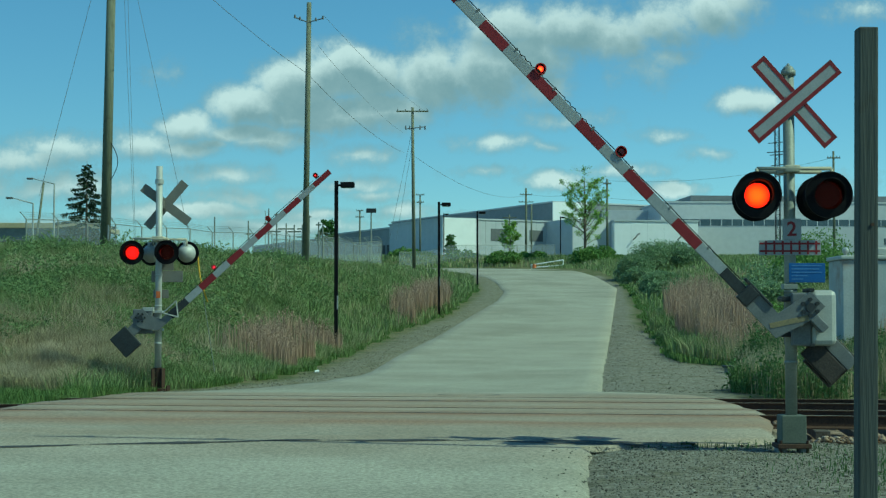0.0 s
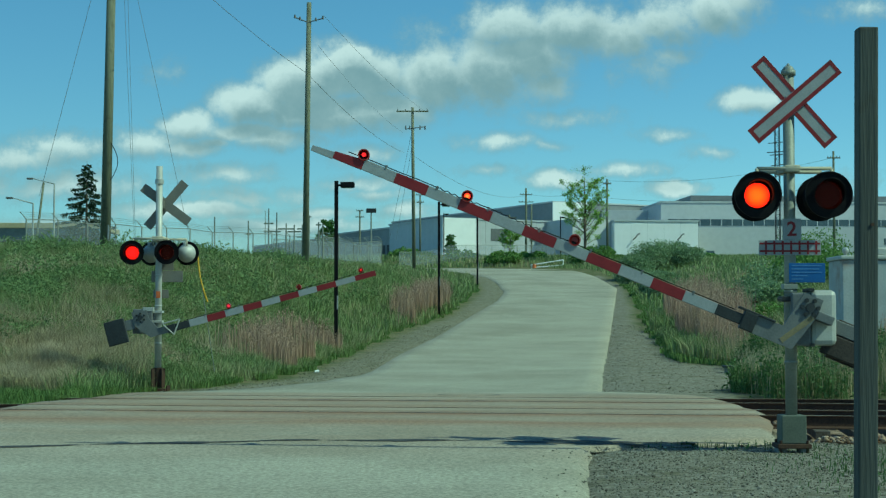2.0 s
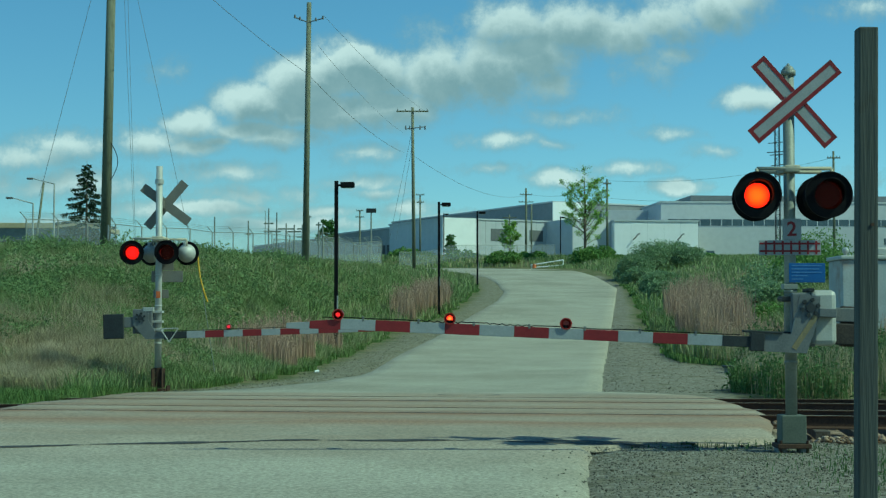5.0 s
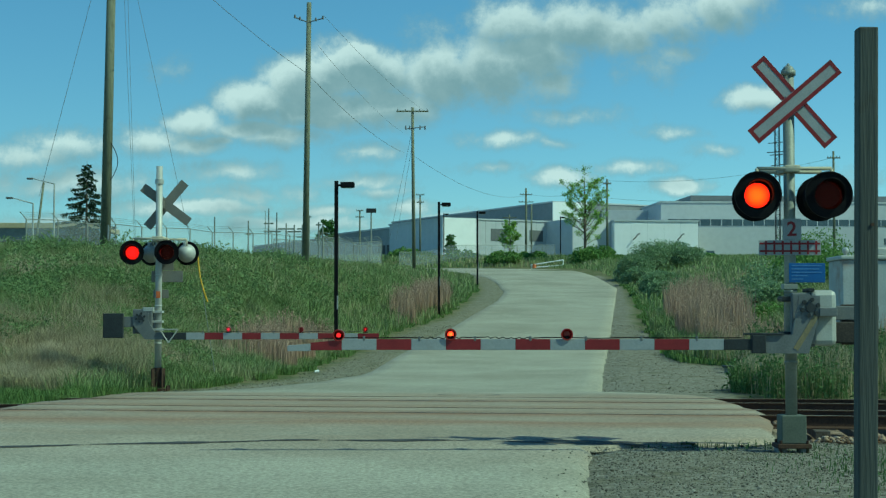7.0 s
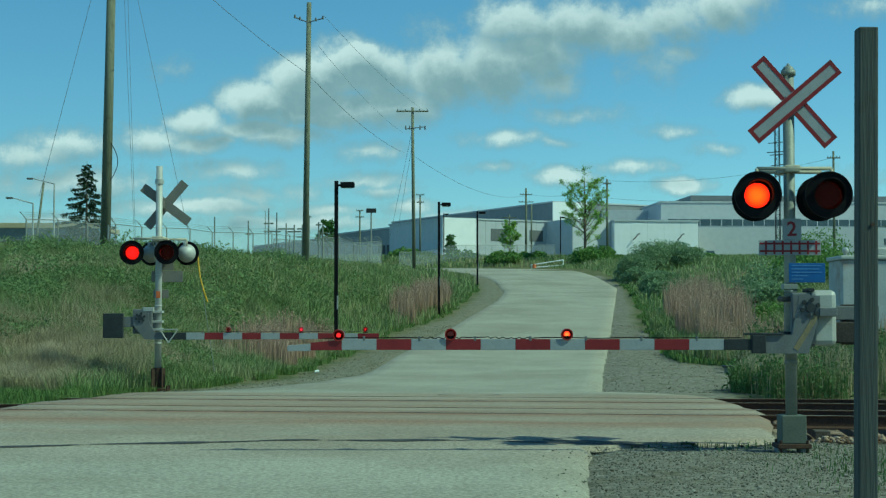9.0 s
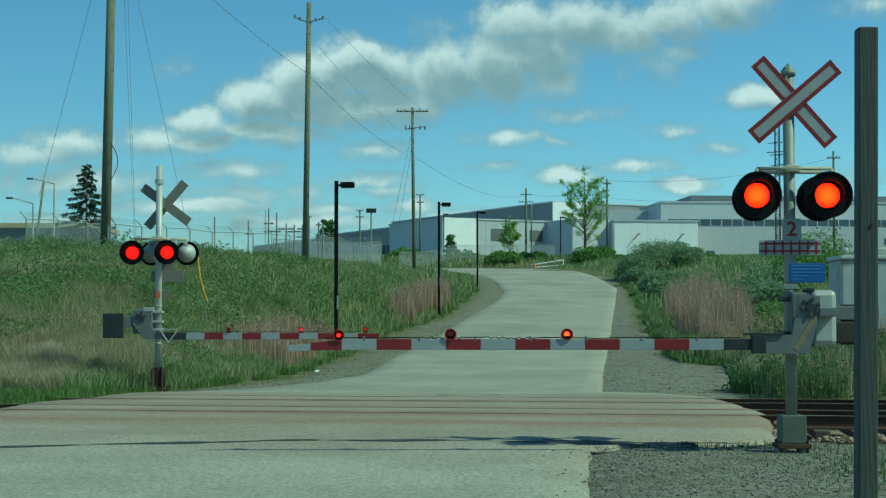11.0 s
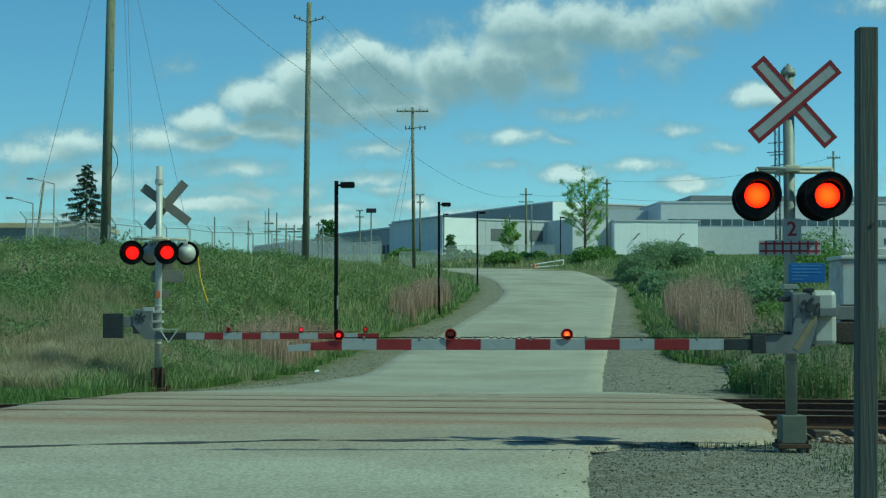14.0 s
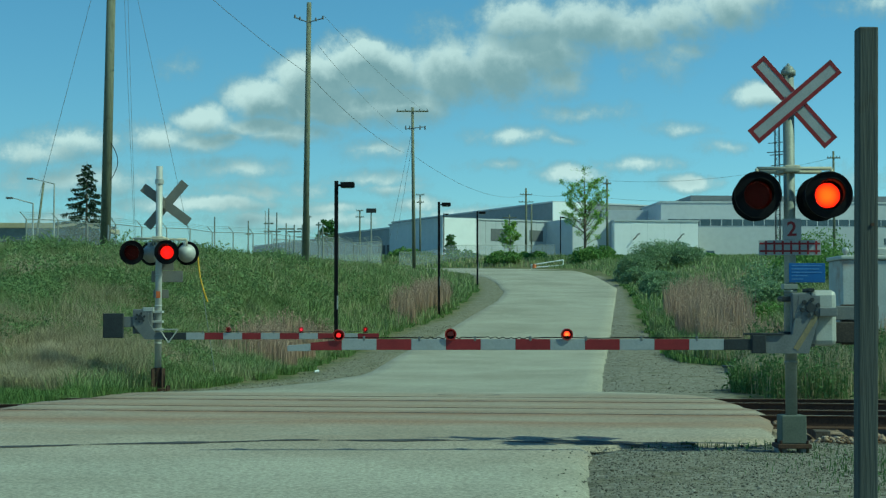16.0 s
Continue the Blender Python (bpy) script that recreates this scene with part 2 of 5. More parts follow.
ROAD_Z = [(36, 0), (45, 0.1), (54, 0.30), (68, 0.95), (83, 1.77), (122, 3.97), (165, 6.85), (190, 7.9), (280, 12.6), (420, 15), (900, 16)]
LEFT_TOP = [(31, 0.0), (36, 0.7), (44, 2.0), (58, 3.9), (80, 4.4), (100, 4.9), (139, 5.8), (165, 7.0), (200, 9.0), (280, 12.6), (420, 15), (900, 16)]
RIGHT_TOP = [(31, 0.0), (40, 0.5), (55, 1.9), (75, 3.2), (100, 4.7), (139, 6.5), (165, 7.4), (200, 9.2), (280, 12.6), (420, 15), (900, 16)]
EDGE_L = [(0, -9), (27, -7.4), (28.3, -7.2), (29.4, -6.6), (31, -6.5), (33, -6.2), (36, -4.9), (40, -3.9), (50, -3.3), (58, -2.7), (70, -1.6), (83, 0.3), (104, 1.9), (120, 2.8), (140, 2.9), (155, 0.8), (162, -6), (170, -40)]
EDGE_R = [(0, 12), (27, 7.5), (31, 5.7), (34.6, 6.0), (38, 7.3), (42.5, 8.5), (46, 8.3), (50, 7.3), (60, 8.0), (83, 10.3), (113, 13.2), (128, 14.4), (150, 15), (170, 15), (185, 10), (195, -10), (205, -40)]


ROAD_SIDE_L = [(0, -9.5), (23.5, -8.4), (26, -7.35), (28.3, -7.3), (29.4, -6.75), (32.0, -6.4), (33.0, -5.8), (35.2, -4.3), (38.3, -3.03), (42.2, -2.14), (54.6, -1.6), (63.8, -0.54), (82.7, 1.35), (101.9, 3.46), (117.3, 4.5), (134, 4.5), (146, 3.9), (155, 2.4)]
ROAD_SIDE_R = [(0, 0.2), (13.5, 1.22), (18.75, 1.72), (18.9, 2.3), (19.1, 3.5), (19.6, 4.1), (21, 4.3), (23, 4.75), (25.2, 5.05), (27.7, 5.15), (29.7, 5.15), (30.6, 4.9), (31.6, 4.4), (32.2, 3.9), (33.3, 3.3), (46.3, 4.64), (63.8, 6.63), (95.5, 10.26), (123.7, 13.48), (146, 14.1), (155, 13.9)]


def hump(y):
    """The road rises a little over the tracks."""
    return 0.05 * smooth01((y - 18.3) / 1.6) * smooth01((34.0 - y) / 2.5)


def ground_z(x, y):
    zr = lerp_table(ROAD_Z, y)
    z = zr
    el, er = lerp_table(EDGE_L, y), lerp_table(EDGE_R, y)
    if x < el:
        z = zr + (lerp_table(LEFT_TOP, y) - zr) * smooth01((el - x) / 8.5)
    elif x > er:
        z = zr + (lerp_table(RIGHT_TOP, y) - zr) * smooth01((x - er) / 9.0)
    # hummocks on the banks
    off = max(el - x, x - er) - 0.8
    if off > 0 and y < 170:
        z += smooth01(off / 2.5) * smooth01((y - 32.0) / 3.0) * (0.26 * noise.noise((x * 0.5, y * 0.33, 40)) + 0.10 * noise.noise((x * 1.3, y * 0.9, 41)))
    # the track bed lies lower beside the crossing
    bed = smooth01((y - 20.0 + 0.14 * x) / 3.0) * smooth01(((33.0 if x > 0 else 27.4) - 0.14 * x - y) / (1.5 if x > 0 else 0.6))
    side = max(smooth01((x - lerp_table(ROAD_SIDE_R, y) - 0.02) / 0.4), smooth01((lerp_table(ROAD_SIDE_L, y) - 0.05 - x) / 0.5))
    return z - 0.36 * bed * side


def grid(name, xs, ys, fz, material):
    nx = len(xs)
    verts = [(x, y, fz(x, y)) for y in ys for x in xs]
    faces = [(j * nx + i, j * nx + i + 1, (j + 1) * nx + i + 1, (j + 1) * nx + i) for j in range(len(ys) - 1) for i in range(nx - 1)]
    ob = sheet_object(name, verts, faces, material)
    for f in ob.data.polygons:
        f.use_smooth = True
    return ob


def spaced(stops):
    """Values along stops of (start, step), up to the last start."""
    out = []
    for (a, s), (b, _) in zip(stops, stops[1:]):
        v = a
        while v < b - 1e-6:
            out.append(v)
            v += s
    return out + [stops[-1][0]]


GX = spaced([(-2500, 400), (-500, 60), (-80, 8), (-24, 0.4), (24, 8), (80, 60), (500, 400), (2500, 1)])
GY = spaced([(-600, 100), (-60, 10), (0, 1.0), (10, 0.4), (40, 0.8), (100, 2.0), (220, 10), (420, 60), (900, 400), (4500, 1)])


def on_road(x, y):
    return y < 155 and lerp_table(ROAD_SIDE_L, y) - 0.15 < x < lerp_table(ROAD_SIDE_R, y) + 0.15


def gravel_share(x, y):
    """How far the bare gravel shoulder shows through, 0 to 1."""
    g = 0.0
    w = 0.4 * noise.noise((x * 0.8, y * 0.6, 12))
    el, er = lerp_table(EDGE_L, y), lerp_table(EDGE_R, y)
    if y < 31.5:
        g = 1.0 if lerp_table(ROAD_SIDE_L, y) - 0.2 < x else 0.0
    elif y < 150:
        if x > lerp_table(ROAD_SIDE_R, y) - 0.3:
            g = smooth01((er + w - 0.35 * (y > 70) * (er - lerp_table(ROAD_SIDE_R, y)) - x) / 0.5 + 0.5)
        elif x < lerp_table(ROAD_SIDE_L, y) + 0.3:
            g = 0.75 * smooth01((x - el + w - 0.2) / 0.5 + 0.5)
    bed = smooth01((y - 19.9 + 0.14 * x) / 0.5) * smooth01(((32.2 if x > 0 else 27.0) - 0.14 * x - y) / 0.8)
    return g, bed * max(smooth01((x - 4.5) / 0.5), smooth01((-7.3 - x) / 0.5))


def ground_material():
    """Soil, with gravel and track ballast where the two masks say so."""
    m, n, l, p = node_mat("ground_cover")
    tc = n.new("ShaderNodeTexCoord")

    def tone(scale, detail, a, b, lo=0.35, hi=0.65):
        t = n.new("ShaderNodeTexNoise")
        t.inputs["Scale"].default_value, t.inputs["Detail"].default_value, t.inputs["Roughness"].default_value = scale, detail, 0.7
        l.new(tc.outputs["Object"], t.inputs["Vector"])
        r = n.new("ShaderNodeValToRGB")
        r.color_ramp.elements[0].position, r.color_ramp.elements[1].position = lo, hi
        r.color_ramp.elements[0].color, r.color_ramp.elements[1].color = (*a, 1), (*b, 1)
        l.new(t.outputs[0], r.inputs[0])
        return r.outputs[0], t.outputs[0]

    soil, _ = tone(0.9, 8, (0.07, 0.09, 0.03), (0.18, 0.16, 0.09))
    gravel, fine = tone(9.0, 10, (0.082, 0.075, 0.054), (0.32, 0.30, 0.235), 0.32, 0.68)
    ball, _ = tone(7.0, 9, (0.10, 0.06, 0.035), (0.36, 0.27, 0.19))
    dirt, _ = tone(1.3, 9, (0.0, 0.0, 0.0), (1, 1, 1), 0.52, 0.66)
    brown, _ = tone(5.0, 9, (0.06, 0.06, 0.03), (0.17, 0.15, 0.095))
    dm = n.new("ShaderNodeMixRGB")
    l.new(dirt, dm.inputs[0])
    l.new(gravel, dm.inputs[1])
    l.new(brown, dm.inputs[2])
    gravel = dm.outputs[0]
    col = soil
    for name, c in (("gravel", gravel), ("ballast", ball)):
        at = n.new("ShaderNodeAttribute")
        at.attribute_name = name
        mx = n.new("ShaderNodeMixRGB")
        l.new(at.outputs["Fac"], mx.inputs[0])
        l.new(col, mx.inputs[1])
        l.new(c, mx.inputs[2])
        col = mx.outputs[0]
    l.new(col, p.inputs["Base Color"])
    p.inputs["Roughness"].default_value = 1.0
    p.inputs["Specular IOR Level"].default_value = 0.1
    b = n.new("ShaderNodeBump")
    b.inputs["Strength"].default_value, b.inputs["Distance"].default_value = 0.8, 0.04
    l.new(fine, b.inputs["Height"])
    l.new(b.outputs[0], p.inputs["Normal"])
    return m


ground = grid("ground", GX, GY, lambda x, y: ground_z(x, y) - (0.08 if on_road(x, y) else 0.0), ground_material())
masks = [gravel_share(x, y) for y in GY for x in GX]
for k, name in enumerate(("gravel", "ballast")):
    ground.data.attributes.new(name, "FLOAT", "POINT").data.foreach_set("value", [m[k] for m in masks])
tagged(ground, "rough grassy ground rising behind the rail crossing", "ground", kind="structure")


def build_road():
    """The carriageway: near side, over the crossing, up the hill and round to the left."""
    rows = []
    for y in spaced([(-30, 5), (0, 1.0), (16, 0.3), (40, 1.0), (155, 1)]):
        rows.append([(lerp_table(ROAD_SIDE_L, y) + 0.05 * noise.noise((1, y * 0.9, 0)), y), (lerp_table(ROAD_SIDE_R, y) + (0.04 if y < 22 else 0.12) * noise.noise((5, y * 0.8, 0)), y)])
    for l, r in (((0.6, 159), (13.5, 161)), ((-2, 163), (12.4, 167)), ((-6, 166), (10, 173)), ((-13, 169), (5, 179)), ((-24, 171), (-6, 184)), ((-50, 173), (-40, 188)), ((-90, 175), (-90, 190))):
        rows.append([l, r])
    verts, faces, nx = [], [], 15
    across = [0, 0.012] + [0.08 + 0.084 * i for i in range(11)] + [0.988, 1]
    for (l, r) in rows:
        for i in range(nx):
            k = across[i]
            x, y = l[0] + (r[0] - l[0]) * k, l[1] + (r[1] - l[1]) * k
            dip = 0.0015 * noise.noise((x * 0.5, y * 0.35, 3))
            base = lerp_table(ROAD_Z, y)
            edge = -0.055 if i in (0, nx - 1) else 0.012
            verts.append((x, y, base + hump(y) + edge + dip))
    for j in range(len(rows) - 1):
        for i in range(nx - 1):
            a = j * nx + i
            faces.append((a, a + 1, a + nx + 1, a + nx))
    ob = sheet_object("road", verts, faces, ASPHALT)
    for f in ob.data.polygons:
        f.use_smooth = True
    return tagged(ob, "sun-bleached grey asphalt road climbing round a bend", "road", kind="structure")


road = build_road()

# ---- moving parts, keyed in motions() ----
KEYED = []          # (object, rows)


def turn_rows(times, axis, home, start_on=True):
    """Rows for a lamp's added flash disc, turned half round at each time."""
    def at(a):
        return home @ (pose(0, 0, 0, 0, 0, a) if axis == "z" else pose(0, 0, 0, a, 0, 0))
    a = 0 if start_on else 176
    rows = [(0.0, at(a))]
    for t in times:
        t = min(max(t, 0.075), 15.9)
        b = 176 - a
        rows += [(t - 0.034, at(a)), (t, at(88)), (t + 0.034, at(b))]
        a = b
    last = rows[-1]
    if last[0] < 16.0:
        rows.append((16.0, last[1]))
    else:
        rows = [r for r in rows if r[0] <= 16.0]
    return rows


SLIP = {13: 0.04, 14: 0.05, 15: 0.04, 16: 0.04, 17: 0.05, 18: 0.06, 23: 0.09, 24: 0.09, 25: 0.085, 29: -0.02, 30: -0.05, 31: -0.05, 32: -0.06}
FLASH = [0.12 + 0.495 * i + SLIP.get(i, 0.0) for i in range(33)]
# a lamp comes on a little before its partner goes out
FLASH_A = [t + (0.045 if i % 2 == 0 else -0.045) for i, t in enumerate(FLASH)]     # lit at the start
FLASH_B = [t + (-0.045 if i % 2 == 0 else 0.045) for i, t in enumerate(FLASH)]     # dark at the start
ARM_A = [0.12 + 0.495 * i - (0.085 if i >= 16 else 0.012) for i in range(33)]
ARM_B = ARM_A


def flash_disc(name, r, lit, parent, home, flips, on, back=None):
    """A lamp's flash: an added disc, lit in front, dark behind, turned over to blink."""
    bm = bmesh.new()
    bmesh.ops.create_cone(bm, cap_ends=True, segments=28, radius1=r, radius2=r, depth=0.012, matrix=pose(0, 0, 0, 90, 0, 0))
    for f in bm.faces:
        f.material_index = 0 if f.normal.y < -0.5 else 1
    ob = part(name, bm, [lit, back or LAMP_OFF], parent)
    KEYED.append((ob, turn_rows(flips, "z", home, on)))
    return ob


def lens_glass():
    m, n, l, p = node_mat("tinted_lens")
    tr, gl, mx = n.new("ShaderNodeBsdfTransparent"), n.new("ShaderNodeBsdfGlossy"), n.new("ShaderNodeMixShader")
    tr.inputs["Color"].default_value = (1.0, 0.55, 0.5, 1)
    gl.inputs["Color"].default_value = (0.25, 0.12, 0.12, 1)
    gl.inputs["Roughness"].default_value = 0.15
    mx.inputs[0].default_value = 0.03
    l.new(tr.outputs[0], mx.inputs[1])
    l.new(gl.outputs[0], mx.inputs[2])
    l.new(mx.outputs[0], n["Material Output"].inputs["Surface"])
    return m


LENS = lens_glass()


def signal_lamp(parent, c, facing, lit, flips, on, yaw=0.0, shell=None, disc=0.26):
    """A round flashing lamp: black target disc, hood, drum behind, lens, added disc turned to flash."""
    m = Matrix.Translation(c) @ pose(0, 0, 0, 0, 0, (0 if facing < 0 else 180) + yaw)
    bm = ring(bmesh.new(), (0, 0.02, 0), (0, -1, 0), disc, 0.165, 0.012, 40)
    ring(bm, (0, 0.02, 0), (0, -1, 0), disc + 0.004, disc - 0.012, 0.03, 40)
    tgt = part("target_disc", bm, BLACK, parent)
    tgt.matrix_local = m
    bm = bmesh.new()                                              # drum
    bmesh.ops.create_cone(bm, cap_ends=True, segments=28, radius1=0.2, radius2=0.12, depth=0.24, matrix=Matrix.Translation((0, 0.16, 0)) @ pose(0, 0, 0, -90, 0, 0))
    for f in [f for f in bm.faces if f.normal.y < -0.9]:
        bm.faces.remove(f)
    box(bm, (-0.03, 0.10, 0.14), (0.03, 0.22, 0.24), bevel=0.006)
    part("lamp_housing", bm, shell or BLACK, tgt, "" if shell is None else "pale grey lamp housing", True)
    bm, seg = bmesh.new(), 24                                     # hood over the upper half
    loops = []
    for k, (y, r) in enumerate(((0.0, 0.165), (-0.20, 0.175), (-0.20, 0.168), (0.0, 0.158))):
        lp = []
        for i in range(seg + 1):
            a = math.radians(-25 + 230 * i / seg)
            yy = y * (0.35 + 0.65 * max(0.0, math.sin(a)) ** 0.7)
            lp.append(bm.verts.new((r * math.cos(a), yy, r * math.sin(a))))
        loops.append(lp)
    for k in range(4):
        a, b = loops[k], loops[(k + 1) % 4]
        for i in range(seg):
            bm.faces.new((a[i], a[i + 1], b[i + 1], b[i]))
    part("hood", bm, BLACK, tgt, "", True)
    bm = bmesh.new()
    bmesh.ops.create_cone(bm, cap_ends=True, segments=28, radius1=0.156, radius2=0.156, depth=0.006, matrix=pose(0, -0.005, 0, 90, 0, 0))
    part("lens", bm, LENS, tgt, "red tinted lens")
    if lit:
        flash_disc("flasher_disc", 0.142, lit, parent, m @ Matrix.Translation((0, 0.13, 0)), flips, on)
    return tgt


def crossbuck(parent, c, tilt_a, tilt_b, front, border):
    """Two crossed boards; front -1 shows the printed face towards the viewer."""
    for name, tilt, dy in (("crossbuck_board", tilt_a, 0.0), ("crossbuck_board", tilt_b, 0.03 * -front)):
        b = part(name, bar((-0.625, -0.006, -0.10), (0.625, 0.006, 0.10), 0.003), WHITE if border else SIGNBACK, parent)
        b.matrix_local = Matrix.Translation((c[0], c[1] + dy, c[2])) @ pose(0, 0, 0, 0, -tilt, 0)
        if border:
            bm = bmesh.new()
            y0, y1 = -0.0095, -0.0062
            box(bm, (-0.622, y0, 0.052), (0.622, y1, 0.097))
            box(bm, (-0.622, y0, -0.097), (0.622, y1, -0.052))
            box(bm, (-0.622, y0, -0.052), (-0.58, y1, 0.052))
            box(bm, (0.58, y0, -0.052), (0.622, y1, 0.052))
            part("red_border", bm, RED, b, "red reflective border")


def arm_lamp(arm, x, z, s, lit, flips, on, big):
    """A small red lamp on top of a gate arm: bracket, drum, added glowing disc turned to flash."""
    r = 0.05 if big else 0.06
    bm = bmesh.new()
    bmesh.ops.create_uvsphere(bm, u_segments=18, v_segments=10, radius=r * 0.96, matrix=Matrix.Translation((x, 0.055, z)))
    ring(bm, (x, 0.05, z), (0, -1, 0), r + 0.006, r - 0.006, 0.10, 20)
    rod(bm, (x, 0.045, z), (x, 0.052, z), r, seg=20)
    part("arm_lamp", bm, REDDOME, arm, "small red lamp on the gate arm")
    foot = z - (0.065 if big else 0.052)
    neck = tube((x, 0.0, foot - 0.004), (x, 0.0, foot + 0.035), 0.036, 0.028, 12)
    box(neck, (x - 0.05, -0.024, foot - 0.002), (x + 0.05, 0.024, foot + 0.012), None, 0.004)
    part("lamp_neck", neck, BLACK, arm, "black lamp neck and foot")
    if flips is None:
        rod_bm = tube((x, -0.045, z), (x, -0.03, z), r * 0.42, seg=20)
        part("steady_lens", rod_bm, lit, arm, "steadily lit red lens")
    else:
        flash_disc("flasher_disc", r * 0.62, lit, arm, Matrix.Translation((x, 0.0, z)), flips, on, REDDOME)


def gate_signal(at, s, label, near):
    """A crossing signal with its gate. s: the way the arm points along x (-1 or 1)."""
    g = thing("crossing_signal", label, "crossing signal", at, "signals at the rail crossing")
    f = -s
    top = 4.32 if near else 4.80
    # base
    if near:
        part("junction_box", bar((-0.14, -0.14, 0.10), (0.14, 0.14, 0.42), 0.012), BOXGREEN, g, "grey-green steel junction box base")
        bm = bar((-0.19, -0.17, 0.05), (0.19, 0.17, 0.10), 0.006)
        for x in (-0.15, 0.15):
            for y in (-0.13, 0.13):
                rod(bm, (x, y, -0.1), (x, y, 0.14), 0.018, seg=8)
        part("base_plate", bm, RUST, g)
        for x in (-0.13, 0.13):
            part("foundation_stub", bar((x - 0.05, -0.12, -0.3), (x + 0.05, 0.12, 0.05), 0.01), GRAVEL, g, "concrete foundation stub")
    else:
        bm = bmesh.new()
        for i in range(4):
            a = math.pi / 4 + i * math.pi / 2
            box(bm, (-0.02, 0.05, 0.0), (0.02, 0.17, 0.48), Matrix.Rotation(a, 4, "Z"))
        box(bm, (-0.2, -0.2, 0.0), (0.2, 0.2, 0.06), bevel=0.008)
        rod(bm, (0, 0, 0.05), (0, 0, 0.5), 0.095, seg=16)
        part("cast_base", bm, RUST, g, "rusty cast-iron base with ribs")
        for x, y in ((-0.22, -0.1), (0.22, -0.1), (-0.22, 0.1), (0.22, 0.1)):
            part("anchor_bolt", tube((x, y, -0.1), (x, y, 0.12), 0.025, seg=8), RUST, g)
    # mast
    r = 0.066 if near else 0.072
    bm = tube((0, 0, 0.40), (0, 0, top), r, r * 0.97, 20)
    for z in (1.0, 1.8, 2.45, 3.2):
        rod(bm, (0, 0, z), (0, 0, z + 0.03), r + 0.008, seg=20)
    part("mast", bm, GALV if near else ALU, g, "", True)
    if near:
        bm = tube((0, 0, top - 0.04), (0, 0, top + 0.02), 0.085, seg=16)
        bmesh.ops.create_uvsphere(bm, u_segments=14, v_segments=8, radius=0.072, matrix=Matrix.Translation((0, 0, top + 0.01)))
        rod(bm, (0, 0, top + 0.06), (0, 0, top + 0.10), 0.022, 0.015, 8)
        part("mast_cap", bm, GALV, g, "", True)
        crossbuck(g, (0.05, -0.10, 3.97), 40.6, -48.5, -1, True)
        part("crossbuck_clamp", bar((-0.05, -0.09, 3.90), (0.05, 0.06, 4.04), 0.01), GALV, g)
    else:
        part("mast_collar", tube((0, 0, 4.42), (0, 0, 4.52), 0.092, seg=18), ALU, g)
        crossbuck(g, (0.13, 0.10, 3.98), 50, -37, 1, False)
        part("crossbuck_clamp", bar((-0.05, 0.0, 3.90), (0.10, 0.09, 4.06), 0.01), SIGNBACK, g)
    # lamps on their cross arm
    zl = 2.90 if near else 2.95
    pipe = OCHREPIPE
    bm = bmesh.new()
    if near:
        for x0, x1, y in ((-0.40, 0.44, -0.17), (-0.32, 0.43, 0.26)):
            rod(bm, (x0, y, zl + 0.30), (x1, y, zl + 0.30), 0.022, seg=10)
            rod(bm, (x0, y, zl + 0.30), (x0, y, zl + 0.18), 0.022, seg=10)
            rod(bm, (x1, y, zl + 0.30), (x1, y, zl + 0.18), 0.022, seg=10)
        box(bm, (-0.09, -0.19, zl + 0.26), (0.09, 0.28, zl + 0.34), bevel=0.012)
        part("lamp_cross_arm", bm, pipe, g, "cream painted pipe cross arm", True)
        signal_lamp(g, (-0.40, -0.24, zl), -1, LAMP_ON, FLASH_A, True, -4)
        signal_lamp(g, (0.395, -0.24, zl), -1, LAMP_ON, FLASH_B, False, -4)
        signal_lamp(g, (-0.32, 0.38, zl), 1, None, None, True, -4)
        signal_lamp(g, (0.43, 0.38, zl), 1, None, None, True, -4)
    else:
        for x0, x1, y in ((-0.52, 0.22, -0.16), (-0.16, 0.56, 0.18)):
            rod(bm, (x0, y, zl + 0.29), (x1, y, zl + 0.29), 0.024, seg=10)
            rod(bm, (x0, y, zl + 0.29), (x0, y, zl + 0.15), 0.024, seg=10)
            rod(bm, (x1, y, zl + 0.29), (x1, y, zl + 0.15), 0.024, seg=10)
        box(bm, (-0.12, -0.18, zl + 0.24), (0.12, 0.2, zl + 0.34), bevel=0.012)
        part("lamp_cross_arm", bm, pipe, g, "cream painted pipe cross arm", True)
        signal_lamp(g, (-0.54, -0.22, zl - 0.01), -1, LAMP_RED, FLASH_A, True, 4, disc=0.255)
        signal_lamp(g, (0.20, -0.22, zl), -1, LAMP_RED, FLASH_B, False, 4, disc=0.255)
        signal_lamp(g, (-0.22, 0.36, zl - 0.01), 1, None, None, True, -6, ALU, 0.255)
        signal_lamp(g, (0.55, 0.36, zl), 1, None, None, True, -8, ALU, 0.255)
    # gate mechanism
    if near:
        hub = Vector((0.16, -0.26, 1.63))
        part("mechanism_box", bar((0.20, -0.13, 1.20), (0.50, 0.30, 1.83), 0.06), ALU, g, "pale aluminium gate mechanism cover")
        part("mechanism_case", bar((-0.02, -0.15, 1.20), (0.20, 0.28, 1.80), 0.02), GREY, g)
        for z in (1.30, 1.70):
            bm = bar((-0.12, -0.10, z), (0.0, 0.10, z + 0.06), 0.006)
            rod(bm, (-0.11, -0.13, z + 0.03), (-0.11, 0.13, z + 0.03), 0.015, seg=8)
            part("mast_clamp", bm, DARKGREY, g)
        for z in (1.19, 1.81):
            part("hinge", bar((0.18, -0.16, z), (0.24, 0.2, z + 0.04), 0.006), DARKGREY, g)
    else:
        hub = Vector((-0.33, -0.26, 1.56))
